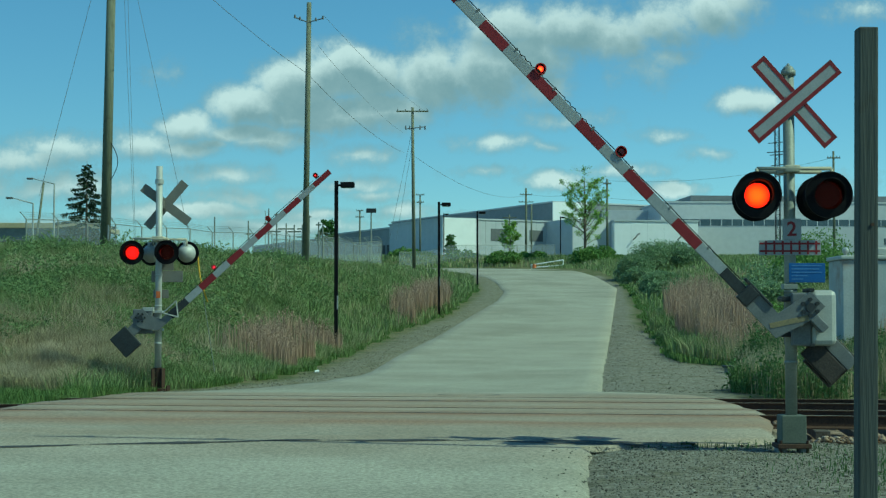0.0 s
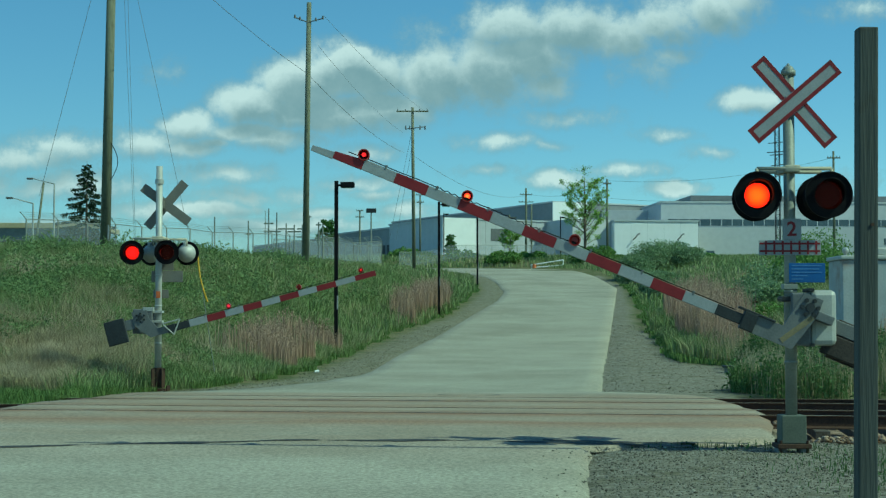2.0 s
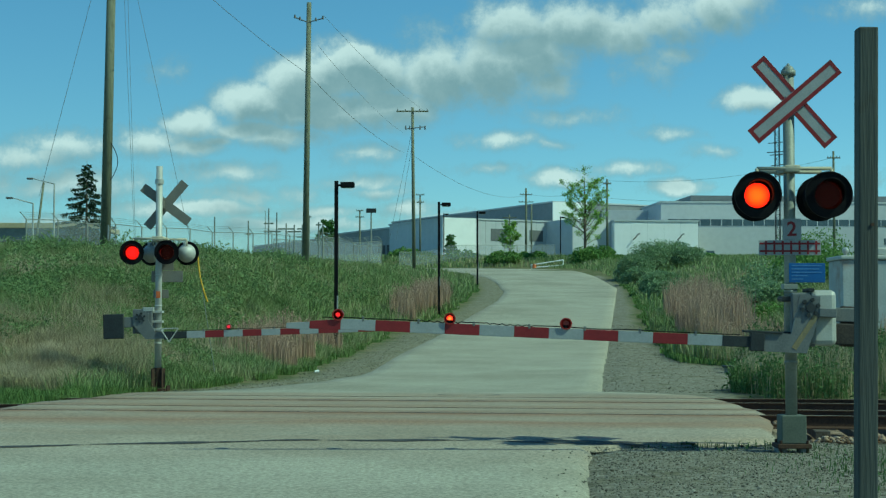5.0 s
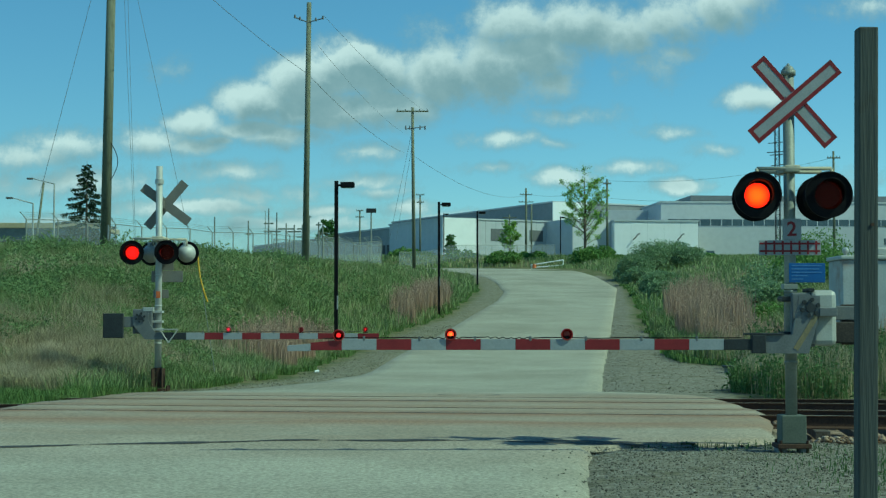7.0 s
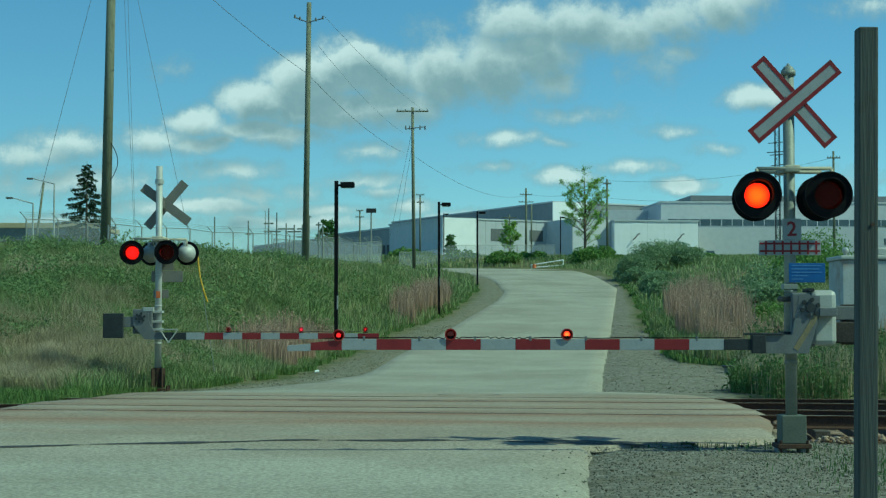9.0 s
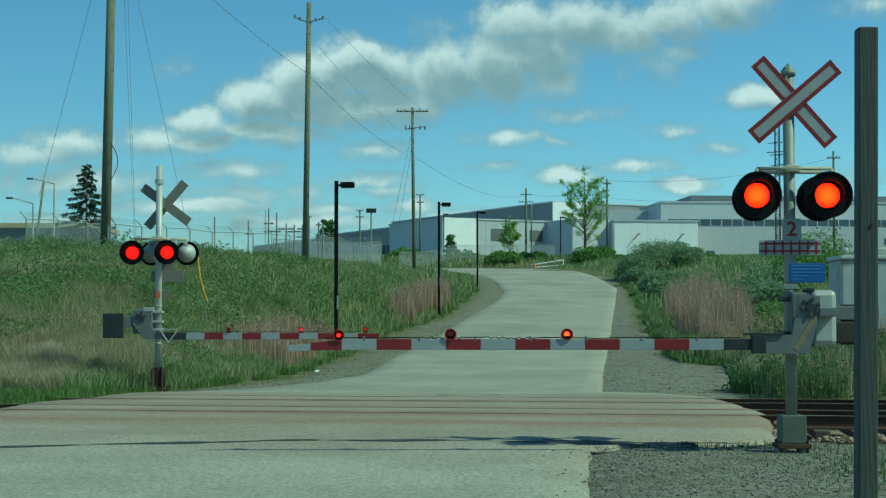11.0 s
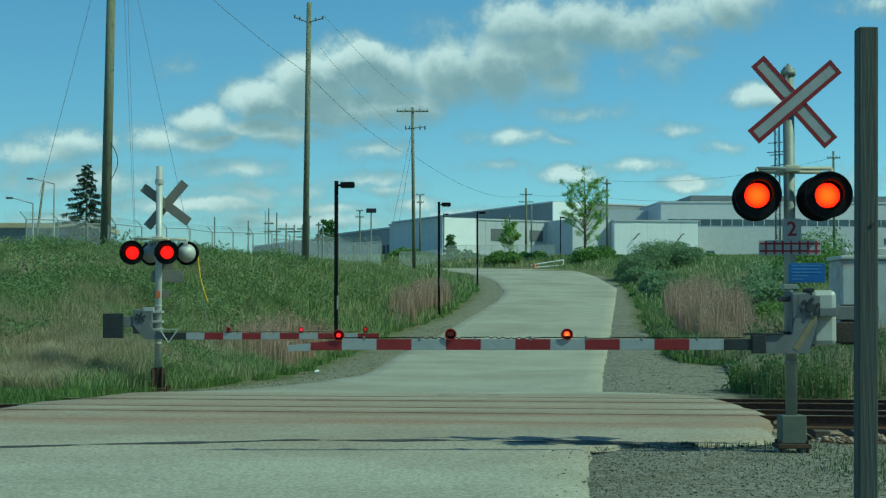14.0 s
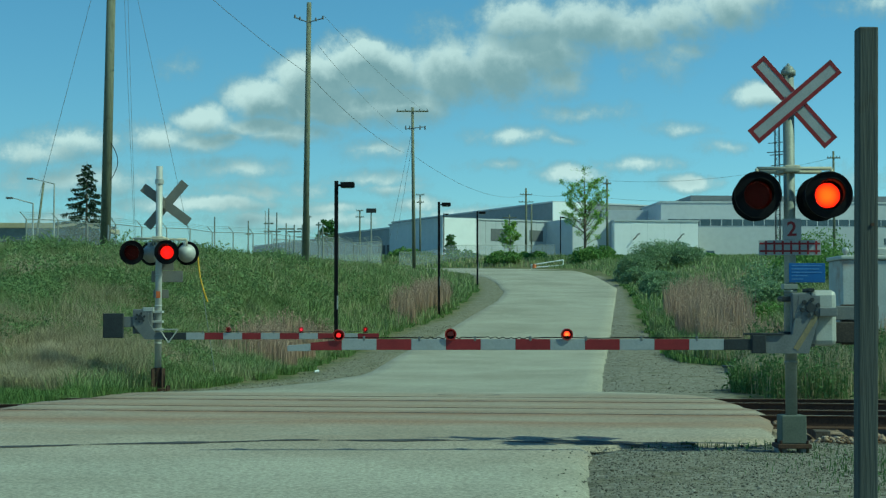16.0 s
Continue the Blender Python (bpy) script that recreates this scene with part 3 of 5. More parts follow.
        part("mechanism_case", bar((-0.52, -0.15, 1.22), (-0.10, 0.30, 1.74), 0.02), GREY, g)
        part("mechanism_box", bar((-0.30, -0.16, 1.69), (-0.08, 0.25, 1.78), 0.01), ALU, g, "pale aluminium gate mechanism cover")
        for z in (1.28, 1.45, 1.66):
            part("mast_clamp", bar((-0.14, -0.12, z), (0.10, 0.10, z + 0.05), 0.006), ALU, g)
    # arm: local origin on the hub, built level
    arm_bm = bmesh.new()
    drop = -0.412 if near else -0.39
    if near:
        reach = 0.968                                        # hub to the end of the dark bracket
        pts = [(0.11, 0.13), (0.11, -0.08), (-0.02, drop - 0.10), (-0.50, drop - 0.10), (-0.50, drop + 0.11), (-0.20, drop + 0.11), (-0.12, 0.13)]
    else:
        reach = 0.97
        pts = [(-0.16, 0.16), (-0.16, -0.15), (0.10, drop - 0.07), (0.56, drop - 0.07), (0.56, drop + 0.08), (0.30, drop + 0.08), (0.16, -0.06), (0.16, 0.12)]
    lo = [arm_bm.verts.new((x, -0.02, z)) for x, z in pts]
    hi = [arm_bm.verts.new((x, 0.02, z)) for x, z in pts]
    arm_bm.faces.new(lo)
    arm_bm.faces.new(hi[::-1])
    for i in range(len(pts)):
        j = (i + 1) % len(pts)
        arm_bm.faces.new((lo[i], hi[i], hi[j], lo[j]))
    bmesh.ops.recalc_face_normals(arm_bm, faces=arm_bm.faces[:])
    arm = part("gate_arm", arm_bm, GREY, g, "gate arm with red and white stripes and lamps")
    # hub plate and bolts
    bm = tube((0, -0.02, 0), (0, -0.05, 0), 0.05, seg=16)
    for i in range(6):
        a = i * math.pi / 3 + 0.3
        rod(bm, (0.09 * math.cos(a), -0.02, 0.09 * math.sin(a)), (0.09 * math.cos(a), -0.045, 0.09 * math.sin(a)), 0.024, seg=8)
    part("hub_bolts", bm, DARKGREY, arm, "dark ring of hub bolts")
    if near:
        part("ochre_streak", box(bmesh.new(), (-0.03, -0.025, -0.22), (0.03, -0.0205, 0.22), pose(-0.05, 0, -0.28, 0, 32, 0)), OCHRE, arm, "ochre streak")
    # clamp and dark root
    c0, c1 = (0.50, 0.66) if near else (0.50, 0.66)
    bm = bmesh.new()
    box(bm, (min(s * c0, s * c1), -0.05, drop - 0.10 if near else drop - 0.09), (max(s * c0, s * c1), 0.05, drop + 0.11 if near else drop + 0.08), bevel=0.01)
    if near:
        box(bm, (-0.74, -0.05, drop + 0.105), (-0.30, 0.05, drop + 0.13), bevel=0.006)
    part("arm_clamp", bm, DARKGREY, arm)
    if not near:
        bm = bmesh.new()
        rod(bm, (0.42, -0.06, drop + 0.14), (0.80, -0.06, drop + 0.14), 0.014, seg=8)
        rod(bm, (0.80, -0.06, drop + 0.14), (0.60, -0.06, drop - 0.14), 0.014, seg=8)
        rod(bm, (0.42, -0.06, drop + 0.14), (0.60, -0.06, drop - 0.14), 0.014, seg=8)
        part("conduit_loop", bm, ALU, arm, "bent pale conduit")
    hh = 0.061 if near else 0.075
    root1 = reach
    part("arm_root", bar((min(s * 0.6, s * root1), -0.03, drop - hh), (max(s * 0.6, s * root1), 0.03, drop + hh), 0.006), DARKGREY, arm)
    x = reach
    tip0 = reach + 11 * 0.388 + 0.05
    widths = ([0.388] * 11 + [0.348, 0.26]) if near else ([0.386, 0.398, 0.398, 0.398, 0.398, 0.41, 0.398, 0.42, 0.42, 0.45])
    for i, w in enumerate(widths):
        k = hh
        z = drop
        if near and i >= 11:
            k, z = hh - 0.002, drop - 0.016 + (0.010 if i == 11 else 0)
        if not near:
            k = hh - 0.002 * i
        stripe = bar((min(s * x, s * (x + w)), -0.026, z - k), (max(s * x, s * (x + w)), 0.026, z + k), 0.004)
        if near and i >= 11:
            for v in stripe.verts:
                if v.co.z > z:
                    v.co.z -= 0.055 * min(1.0, max(0.0, (s * v.co.x - tip0) / 0.5))
        part("white_stripe" if i % 2 == 0 else "red_stripe", stripe, WHITE if i % 2 == 0 else RED, arm)
        x += w
    # wiring along the top, with a coiled stretch
    pts = []
    for i in range(161):
        xx = reach - 0.2 + (x - reach - 0.2) * i / 160
        coil = 1.0 if near and 2.9 < xx < 4.4 and (xx * 1.3) % 1 < 0.7 else 0.0
        zz = drop + hh + 0.014 + 0.010 * noise.noise((xx * 2.3, 7, 0)) + 0.010 * coil * math.sin(xx * 70)
        pts.append((s * xx, -0.012 + 0.010 * coil * math.cos(xx * 70), zz))
    part("arm_wiring", sweep(pts, 0.006), BLACK, arm, "black cable run")
    for i in range(7 if near else 5):
        xx = reach + (0.30 + 0.62 * i if near else 0.35 + 0.75 * i)
        clip = bar((s * xx - 0.012, -0.03, drop + hh - 0.02), (s * xx + 0.012, 0.02, drop + hh + 0.032), 0.003)
        part("cable_clip", clip, GREY, arm, "small grey cable clip")
    zl = drop + hh + (0.052 if near else 0.065)
    if near:
        arm_lamp(arm, -2.72, zl, s, LAMP_ARM, ARM_B, False, False)
        arm_lamp(arm, -4.02, zl, s, LAMP_ARM, ARM_A, True, False)
        arm_lamp(arm, -5.27, zl - 0.01, s, LAMP_RED, None, True, False)
    else:
        arm_lamp(arm, 1.86, zl, s, LAMP_RED, ARM_A, True, True)
        arm_lamp(arm, 3.40, zl, s, LAMP_RED, ARM_B, False, True)
        arm_lamp(arm, 4.76, zl, s, LAMP_RED, None, True, True)
    # counterweights behind the hub
    bm = bmesh.new()
    if near:
        box(bm, (0.10, 0.30, -0.14), (0.86, 0.34, 0.02), bevel=0.01)
        box(bm, (0.10, -0.04, -0.10), (0.30, 0.34, 0.0), bevel=0.01)
        part("counterweight_bar", bm, GREY, arm)
        bm = bmesh.new()
        box(bm, (0.34, 0.22, -0.40), (0.82, 0.30, -0.16), bevel=0.012)
        box(bm, (0.44, 0.33, -0.42), (0.86, 0.42, 0.04), bevel=0.012)
        part("counterweight", bm, WEIGHT, arm, "dark rusty counterweight slabs")
    else:
        box(bm, (-0.74, 0.0, -0.20), (-0.16, 0.04, 0.02), bevel=0.01)
        part("counterweight_bar", bm, GREY, arm)
        bm = box(bmesh.new(), (-0.79, -0.05, -0.43), (-0.36, 0.05, 0.09), bevel=0.015)
        part("counterweight", bm, DARKGREY, arm, "dark grey counterweight slab")
    angles = ([(0, 46.0), (0.5, 41.4), (1.0, 37.0), (1.5, 29.2), (2.0, 22.3), (2.5, 15.5), (3.0, 9.5), (3.5, 7.1), (4.0, 6.1), (4.2, 5.2), (4.8, 3.1), (5.4, 1.2), (5.9, 0), (16, 0)]
              if near else
              [(0, 42.3), (0.5, 38.3), (1.0, 30.9), (1.5, 22.9), (2.0, 15.2), (2.5, 9.9), (3.0, 9.4), (3.5, 7.2), (4.0, 5.3), (4.2, 4.5), (4.8, 2.4), (5.4, 0.7), (5.8, 0), (16, 0)])
    KEYED.append((arm, [(t, Matrix.Translation(hub) @ pose(0, 0, 0, 0, -s * a, 0)) for t, a in angles]))
    # signs
    if near:
        p = part("track_count_plate", bar((-0.10, -0.085, 2.40), (0.115, -0.075, 2.64), 0.003), WHITE, g, "grey-white plate with a red numeral 2")
        cu = bpy.data.curves.new("numeral", "FONT")
        cu.body, cu.size, cu.extrude, cu.align_x, cu.offset = "2", 0.23, 0.002, "CENTER", 0.004
        tmp = bpy.data.objects.new("numeral", cu)
        me = bpy.data.meshes.new_from_object(tmp)
        bpy.data.objects.remove(tmp)
        me.materials.append(RED)
        num = new("numeral", me)
        num.parent = p
        num.matrix_local = Matrix.Translation((0.005, -0.0885, 2.445)) @ pose(0, 0, 0, 90, 0, 0)
        p = part("track_plate", bar((-0.37, -0.085, 2.225), (0.335, -0.075, 2.395), 0.003), WHITE, g, "grey-white plate with a red rail ladder")
        bm = bmesh.new()
        for z in (2.26, 2.345):
            box(bm, (-0.36, -0.09, z), (0.325, -0.0855, z + 0.022))
        for i in range(7):
            xx = -0.30 + i * 0.095
            box(bm, (xx, -0.0905, 2.235), (xx + 0.022, -0.0858, 2.387))
        part("rail_symbol", bm, RED, p)
        p = part("blue_notice", bar((-0.03, -0.085, 1.915), (0.38, -0.075, 2.135), 0.004), BLUE, g, "blue notice with pale lines of print")
        bm = bmesh.new()
        for i, (a, b) in enumerate(((0.02, 0.36), (0.02, 0.33), (0.02, 0.36), (0.02, 0.20), (0.02, 0.15))):
            box(bm, (a - 0.02, -0.0885, 2.10 - i * 0.038), (b - 0.02, -0.0855, 2.112 - i * 0.038))
        part("print_line", bm, surface("pale_blue_print", (0.07, 0.16, 0.36), (0.10, 0.20, 0.42), 10, 60, 0.5, bump=0), p)
        part("sign_clamp", bar((-0.09, -0.08, 1.84), (0.07, 0.08, 1.90), 0.006), GALV, g)
    else:
        part("track_plate", bar((-0.17, 0.08, 2.32), (0.50, 0.09, 2.56), 0.003), SIGNBACK, g, "grey back of a sign plate")
        part("track_count_plate", bar((0.02, 0.08, 2.57), (0.30, 0.09, 2.78), 0.003), SIGNBACK, g, "grey back of a sign plate")
        part("blue_notice", bar((-0.13, 0.08, 1.98), (0.20, 0.09, 2.16), 0.003), SIGNBACK, g, "grey back of a sign plate")
        part("orange_tag", bar((-0.04, -0.085, 1.98), (0.05, -0.078, 2.12), 0.003), surface("orange_tag", (0.45, 0.11, 0.03), (0.5, 0.14, 0.04), 9, 60, 0.6, bump=0), g, "faded orange tag")
        bm = sweep([(0.78 + 0.22 * k / 8 - 0.05 * math.sin(k / 8 * 3.1), 0.34, 2.92 - 1.02 * k / 8) for k in range(9)], 0.017, 8)
        part("guy_guard", bm, YELLOW, g, "slack yellow plastic guy guard")
        part("guy_wire", tube((0.75, 0.34, 3.0), (1.16, 0.34, 0.4), 0.008, seg=6), GALV, g)
    return g


WEIGHT = surface("dark_rusty_weight", (0.022, 0.020, 0.018), (0.055, 0.042, 0.034), 4, 40, 0.8, bump=0.2)
BOXGREEN = surface("grey_green_paint", (0.075, 0.085, 0.065), (0.12, 0.13, 0.10), 5, 50, 0.7, bump=0.1, stain=(0.11, 0.08, 0.05), stain_at=0.64)
OCHREPIPE = surface("cream_pipe", (0.34, 0.31, 0.22), (0.44, 0.41, 0.31), 5, 50, 0.6, bump=0.03, stain=(0.2, 0.14, 0.08), stain_at=0.64)
gate_signal((3.945, 18.15, 0.0), -1, "grey rail-crossing mast with crossbuck, flashing red lamps and lowering gate", True)
gate_signal((-6.07, 34.1, 0.0), 1, "far rail-crossing mast seen from behind with flashing lamps and gate", False)


# ---- cloud backdrop, far behind everything ----
def cloud_material():
    m, n, l, p = node_mat("clouds")
    n.remove(p)
    tc = n.new("ShaderNodeTexCoord")

    def math_node(op, a, b=None):
        k = n.new("ShaderNodeMath")
        k.operation = op
        for i, v in enumerate((a, b)):
            if v is None:
                continue
            if isinstance(v, (int, float)):
                k.inputs[i].default_value = v
            else:
                l.new(v, k.inputs[i])
        return k.outputs[0]

    def vec(op, a, b):
        k = n.new("ShaderNodeVectorMath")
        k.operation = op
        for i, v in enumerate((a, b)):
            if isinstance(v, tuple):
                k.inputs[i].default_value = v
            elif v is not None:
                l.new(v, k.inputs[i])
        return k

    def fbm(src, scale, detail, rough=0.6):
        t = n.new("ShaderNodeTexNoise")
        t.inputs["Scale"].default_value, t.inputs["Detail"].default_value, t.inputs["Roughness"].default_value = scale, detail, rough
        l.new(src, t.inputs["Vector"])
        return t

    pos = tc.outputs["Object"]
    warp = fbm(pos, 0.012, 6, 0.62)
    w = vec("SUBTRACT", warp.outputs["Color"], (0.5, 0.5, 0.5))
    w = vec("MULTIPLY", w.outputs[0], (40, 0, 30))
    q = vec("ADD", pos, w.outputs[0]).outputs[0]
    puff = math_node("SUBTRACT", fbm(pos, 0.016, 12, 0.66).outputs[0], 0.5)

    def layer(at, blobs, gain, lo, hi):
        total = None
        for cx, cz, rx, rz, amp in blobs:
            d = vec("SUBTRACT", at, (cx, 0, cz))
            d = vec("MULTIPLY", d.outputs[0], (1 / rx, 0, 1 / rz))
            ln = vec("LENGTH", d.outputs[0], None).outputs["Value"]
            v = math_node("MULTIPLY", math_node("SUBTRACT", 1.0, ln), amp)
            total = v if total is None else math_node("MAXIMUM", total, v)
        total = math_node("ADD", total, math_node("MULTIPLY", puff, gain))
        mr = n.new("ShaderNodeMapRange")
        mr.interpolation_type = "SMOOTHSTEP"
        mr.inputs[1].default_value, mr.inputs[2].default_value = lo, hi
        l.new(total, mr.inputs[0])
        return mr.outputs[0]

    S = 0.886
    blobs = [(612, 116, 72, 50, 1.6), (548, 140, 70, 46, 1.45), (600, 130, 120, 78, 1.3), (520, 155, 120, 75, 1.3), (440, 185, 110, 58, 1.2), (655, 140, 105, 72, 1.2), (560, 200, 180, 58, 1.2), (680, 195, 140, 62, 1.1), (335, 222, 95, 42, 0.95), (420, 236, 130, 32, 0.85),
             (770, 140, 140, 90, 1.1), (850, 125, 150, 100, 1.0), (930, 100, 150, 100, 0.95), (900, 50, 150, 70, 1.0), (1000, 55, 160, 80, 1.0), (1090, 60, 150, 80, 0.9), (1170, 45, 150, 75, 0.9), (1260, 22, 130, 70, 0.95), (330, 265, 120, 30, 0.8), (480, 250, 150, 36, 0.8), (1310, 5, 80, 75, 0.8), (1130, 120, 120, 55, 0.5), (960, 155, 100, 48, 0.75), (1180, 105, 90, 38, 0.6), (780, 60, 120, 42, 0.35),
             (1325, 182, 100, 36, 0.95), (880, 255, 125, 30, 0.75), (960, 260, 100, 20, 0.5), (985, 322, 90, 28, 0.95), (1190, 340, 80, 24, 0.95), (40, 285, 150, 46, 0.78), (110, 265, 180, 46, 0.76), (250, 256, 140, 40, 0.8), (370, 256, 80, 26, 0.75),
             (340, 375, 240, 28, 0.85), (250, 380, 100, 32, 0.75), (715, 378, 80, 24, 0.9), (1540, 15, 170, 42, 0.5), (560, 385, 130, 20, 0.7), (90, 400, 170, 24, 0.6),
             (630, 275, 110, 34, 0.62), (630, 332, 130, 30, 0.66), (390, 312, 150, 34, 0.64), (120, 335, 240, 50, 0.66), (430, 352, 200, 38, 0.62), (660, 350, 100, 22, 0.62), (1250, 272, 90, 24, 0.6), (1100, 302, 120, 22, 0.6), (310, 130, 100, 42, 0.3), (860, 305, 110, 18, 0.5), (1000, 215, 160, 34, 0.5), (1180, 245, 120, 24, 0.5), (780, 395, 160, 24, 0.7), (500, 405, 260, 30, 0.75), (1480, 330, 120, 40, 0.55)]
    blobs = [((x - 784) * S, (570 - y) * S + 3, rx * S, rz * S, a) for x, y, rx, rz, a in blobs]
    dens = layer(q, blobs, 1.2, 0.04, 0.72)
    # Sunlit tops and shaded bases are painted into the cloud glow.
    above = layer(vec("ADD", q, (-16, 0, 30)).outputs[0], blobs, 0.95, 0.05, 0.85)
    tone = math_node("SUBTRACT", fbm(pos, 0.02, 8).outputs[0], 0.5)
    lit = math_node("SUBTRACT", 1.0, math_node("MULTIPLY", above, 0.95))
    lit = math_node("MULTIPLY", lit, math_node("POWER", dens, 1.6))
    lit = math_node("ADD", lit, math_node("MULTIPLY", tone, 0.45))
    mix = n.new("ShaderNodeValToRGB")
    mix.color_ramp.elements[0].position, mix.color_ramp.elements[1].position = 0.0, 0.95
    mix.color_ramp.elements[0].color, mix.color_ramp.elements[1].color = (0.37, 0.43, 0.51, 1), (1.0, 0.93, 1.01, 1)
    l.new(lit, mix.inputs[0])
    alpha = math_node("MULTIPLY", dens, 0.93)
    em, tr, ms = n.new("ShaderNodeEmission"), n.new("ShaderNodeBsdfTransparent"), n.new("ShaderNodeMixShader")
    em.inputs["Strength"].default_value = 0.70
    l.new(mix.outputs[0], em.inputs["Color"])
    l.new(alpha, ms.inputs[0])
    l.new(tr.outputs[0], ms.inputs[1])
    l.new(em.outputs[0], ms.inputs[2])
    l.new(ms.outputs[0], n["Material Output"].inputs["Surface"])
    return m


clouds = sheet_object("cloud_backdrop", [(-1500, 0, 60), (1500, 0, 60), (1500, 0, 900), (-1500, 0, 900)], [(0, 1, 2, 3)], cloud_material())
clouds.location = (0, 2500, 0)
clouds.visible_shadow = False
tagged(clouds, "white and grey cumulus drifting across a blue sky", "sky", kind="structure")
KEYED.append((clouds, [(0, pose(0, 2500, 0)), (8, pose(12.5, 2500, 6)), (16, pose(25, 2500, 10.5))]))


# ---- rails ----
def rail_y(y0, x):
    return y0 - 0.14 * x


TRACK_TURN = math.degrees(math.atan(-0.14))


def railway_track(y0, label):
    t = thing("railway_track", label, "railway track", Matrix.Translation((0, y0, 0.043)) @ pose(0, 0, 0, 0, 0, TRACK_TURN), "tracks over the crossing")
    prof = [(-0.07, -0.20), (0.07, -0.20), (0.07, -0.185), (0.012, -0.16), (0.012, -0.03), (0.036, -0.02), (0.036, 0.0), (-0.036, 0.0), (-0.036, -0.02), (-0.012, -0.03), (-0.012, -0.16), (-0.07, -0.185)]
    for dy in (0.0, 1.51):
        bm = bmesh.new()
        loops = []
        for x in (-70, 70):
            loops.append([bm.verts.new((x, dy + a, 0.024 + b)) for a, b in prof])
        k = len(prof)
        for i in range(k):
            f = bm.faces.new((loops[0][i], loops[0][(i + 1) % k], loops[1][(i + 1) % k], loops[1][i]))
            if i == 6:
                f.material_index = 1
        bmesh.ops.recalc_face_normals(bm, faces=bm.faces[:])
        part("rail", bm, [RUST, RAILTOP], t, "rusty steel rail with a worn bright head")
    bm = bar((-0.11, -0.55, -0.30), (0.11, 2.05, -0.178), 0.01)
    first = part("tie", bm, TIEWOOD, t)
    first.location = (5.7, 0, 0)
    for i in list(range(1, 14)) + list(range(-36, -25)):
        o = new("tie", first.data)
        o.parent = t
        o.location = (5.7 + i * 0.55, random.uniform(-0.04, 0.04), 0)
    # dark flat strip for the groove beside each rail where it crosses the road
    for dy, wide in ((-0.07, 1.0), (0.075, 1.7), (1.435, 0.3)):
        bm, nseg = bmesh.new(), 90
        prev = None
        for i in range(nseg + 1):
            x = -7.2 + 12.1 * i / nseg
            wob = max(0.002, wide * (0.016 + 0.030 * noise.noise((x * 1.3, dy + y0, 2))))
            z = 0.0245
            cur = (bm.verts.new((x, dy - wob, z)), bm.verts.new((x, dy + wob, z)))
            if prev:
                bm.faces.new((prev[0], cur[0], cur[1], prev[1]))
            prev = cur
        part("flangeway", bm, TAR, t, "dark flangeway strip along the rail")
    return t


TIEWOOD = surface("tie_wood", (0.05, 0.04, 0.03), (0.12, 0.10, 0.08), 4, 30, 0.95, bump=0.5)
railway_track(24.85, "near railway track with rusty rails sunk in the crossing")
railway_track(28.6, "far railway track with rusty rails sunk in the crossing")


def tar_seam(pts, w, name, label):
    bm, prev, n = bmesh.new(), None, 150
    x0, x1 = pts[0][0], pts[-1][0]
    for i in range(n + 1):
        x = x0 + (x1 - x0) * i / n
        y = lerp_table(pts, x) + 0.10 * noise.noise((x * 0.9, 3, 1)) + 0.03 * noise.noise((x * 5, 3, 1))
        h = w * max(0.12, 0.75 + 1.5 * noise.noise((x * 1.1, 9, 1)) + 0.7 * noise.noise((x * 5.3, 9, 4)))
        cur = (bm.verts.new((x, y - h, hump(y - h) + 0.020)), bm.verts.new((x, y + h, hump(y + h) + 0.020)))
        if prev:
            bm.faces.new((prev[0], cur[0], cur[1], prev[1]))
        prev = cur
    ob = mesh_object(name, bm, TAR)
    return tagged(ob, label, "crack", kind="structure")


tar_seam([(-7.5, 18.2), (-5.4, 18.6), (-2, 19.25), (0.1, 19.3), (2.2, 18.9), (2.9, 18.65)], 0.075, "asphalt_seam", "dark broken seam across the asphalt")
tar_seam([(-0.1, 30.9), (0.5, 30.75), (1.1, 30.8)], 0.10, "asphalt_crack", "short dark crack in the asphalt beyond the rails")
tar_seam([(1.2, 19.35), (2.3, 19.05), (3.6, 18.95)], 0.06, "asphalt_crack", "dark broken asphalt edge beside the gravel")


# ---- poles and lamps ----
def street_lamp(at, h, white_mark=True):
    s = thing("street_lamp", "slim black street lamp with a box head on a grassy verge", "street lamp", at, "street lamps along the road")
    bm = bar((-0.065, -0.065, 0), (0.065, 0.065, h), 0.008)
    part("pole", bm, BLACK, s)
    bm = bar((-0.14, -0.14, -0.05), (0.14, 0.14, 0.04), 0.01)
    part("base_plate", bm, BLACK, s)
    bm = box(bmesh.new(), (0.05, -0.03, h - 0.18), (0.2, 0.03, h - 0.12))
    part("bracket", bm, BLACK, s)
    bm = box(bmesh.new(), (0.14, -0.16, h - 0.23), (0.62, 0.16, h - 0.04), None, 0.03)
    part("lamp_head", bm, BLACK, s)
    part("lamp_glass", bar((0.2, -0.12, h - 0.245), (0.56, 0.12, h - 0.228), 0.004), GLASS, s)
    if white_mark:
        part("white_tag", bar((0.066, -0.05, 1.62), (0.07, 0.05, 2.08)), WHITE, s, "white tag strip")
        bm = bar((0.03, -0.069, 1.62), (0.064, -0.066, 2.08))
        part("white_tag", bm, WHITE, s, "white tag strip")
    return s


street_lamp((-3.64, 54.4, 0.28), 6.0)
street_lamp((-0.21, 83.5, 1.75), 6.0)
street_lamp((2.63, 122.0, 3.95), 6.0)
street_lamp((0.10, 205.0, ground_z(0.1, 205)), 6.0, False)
street_lamp((15.1, 205.0, ground_z(15.1, 205)), 5.6, False)


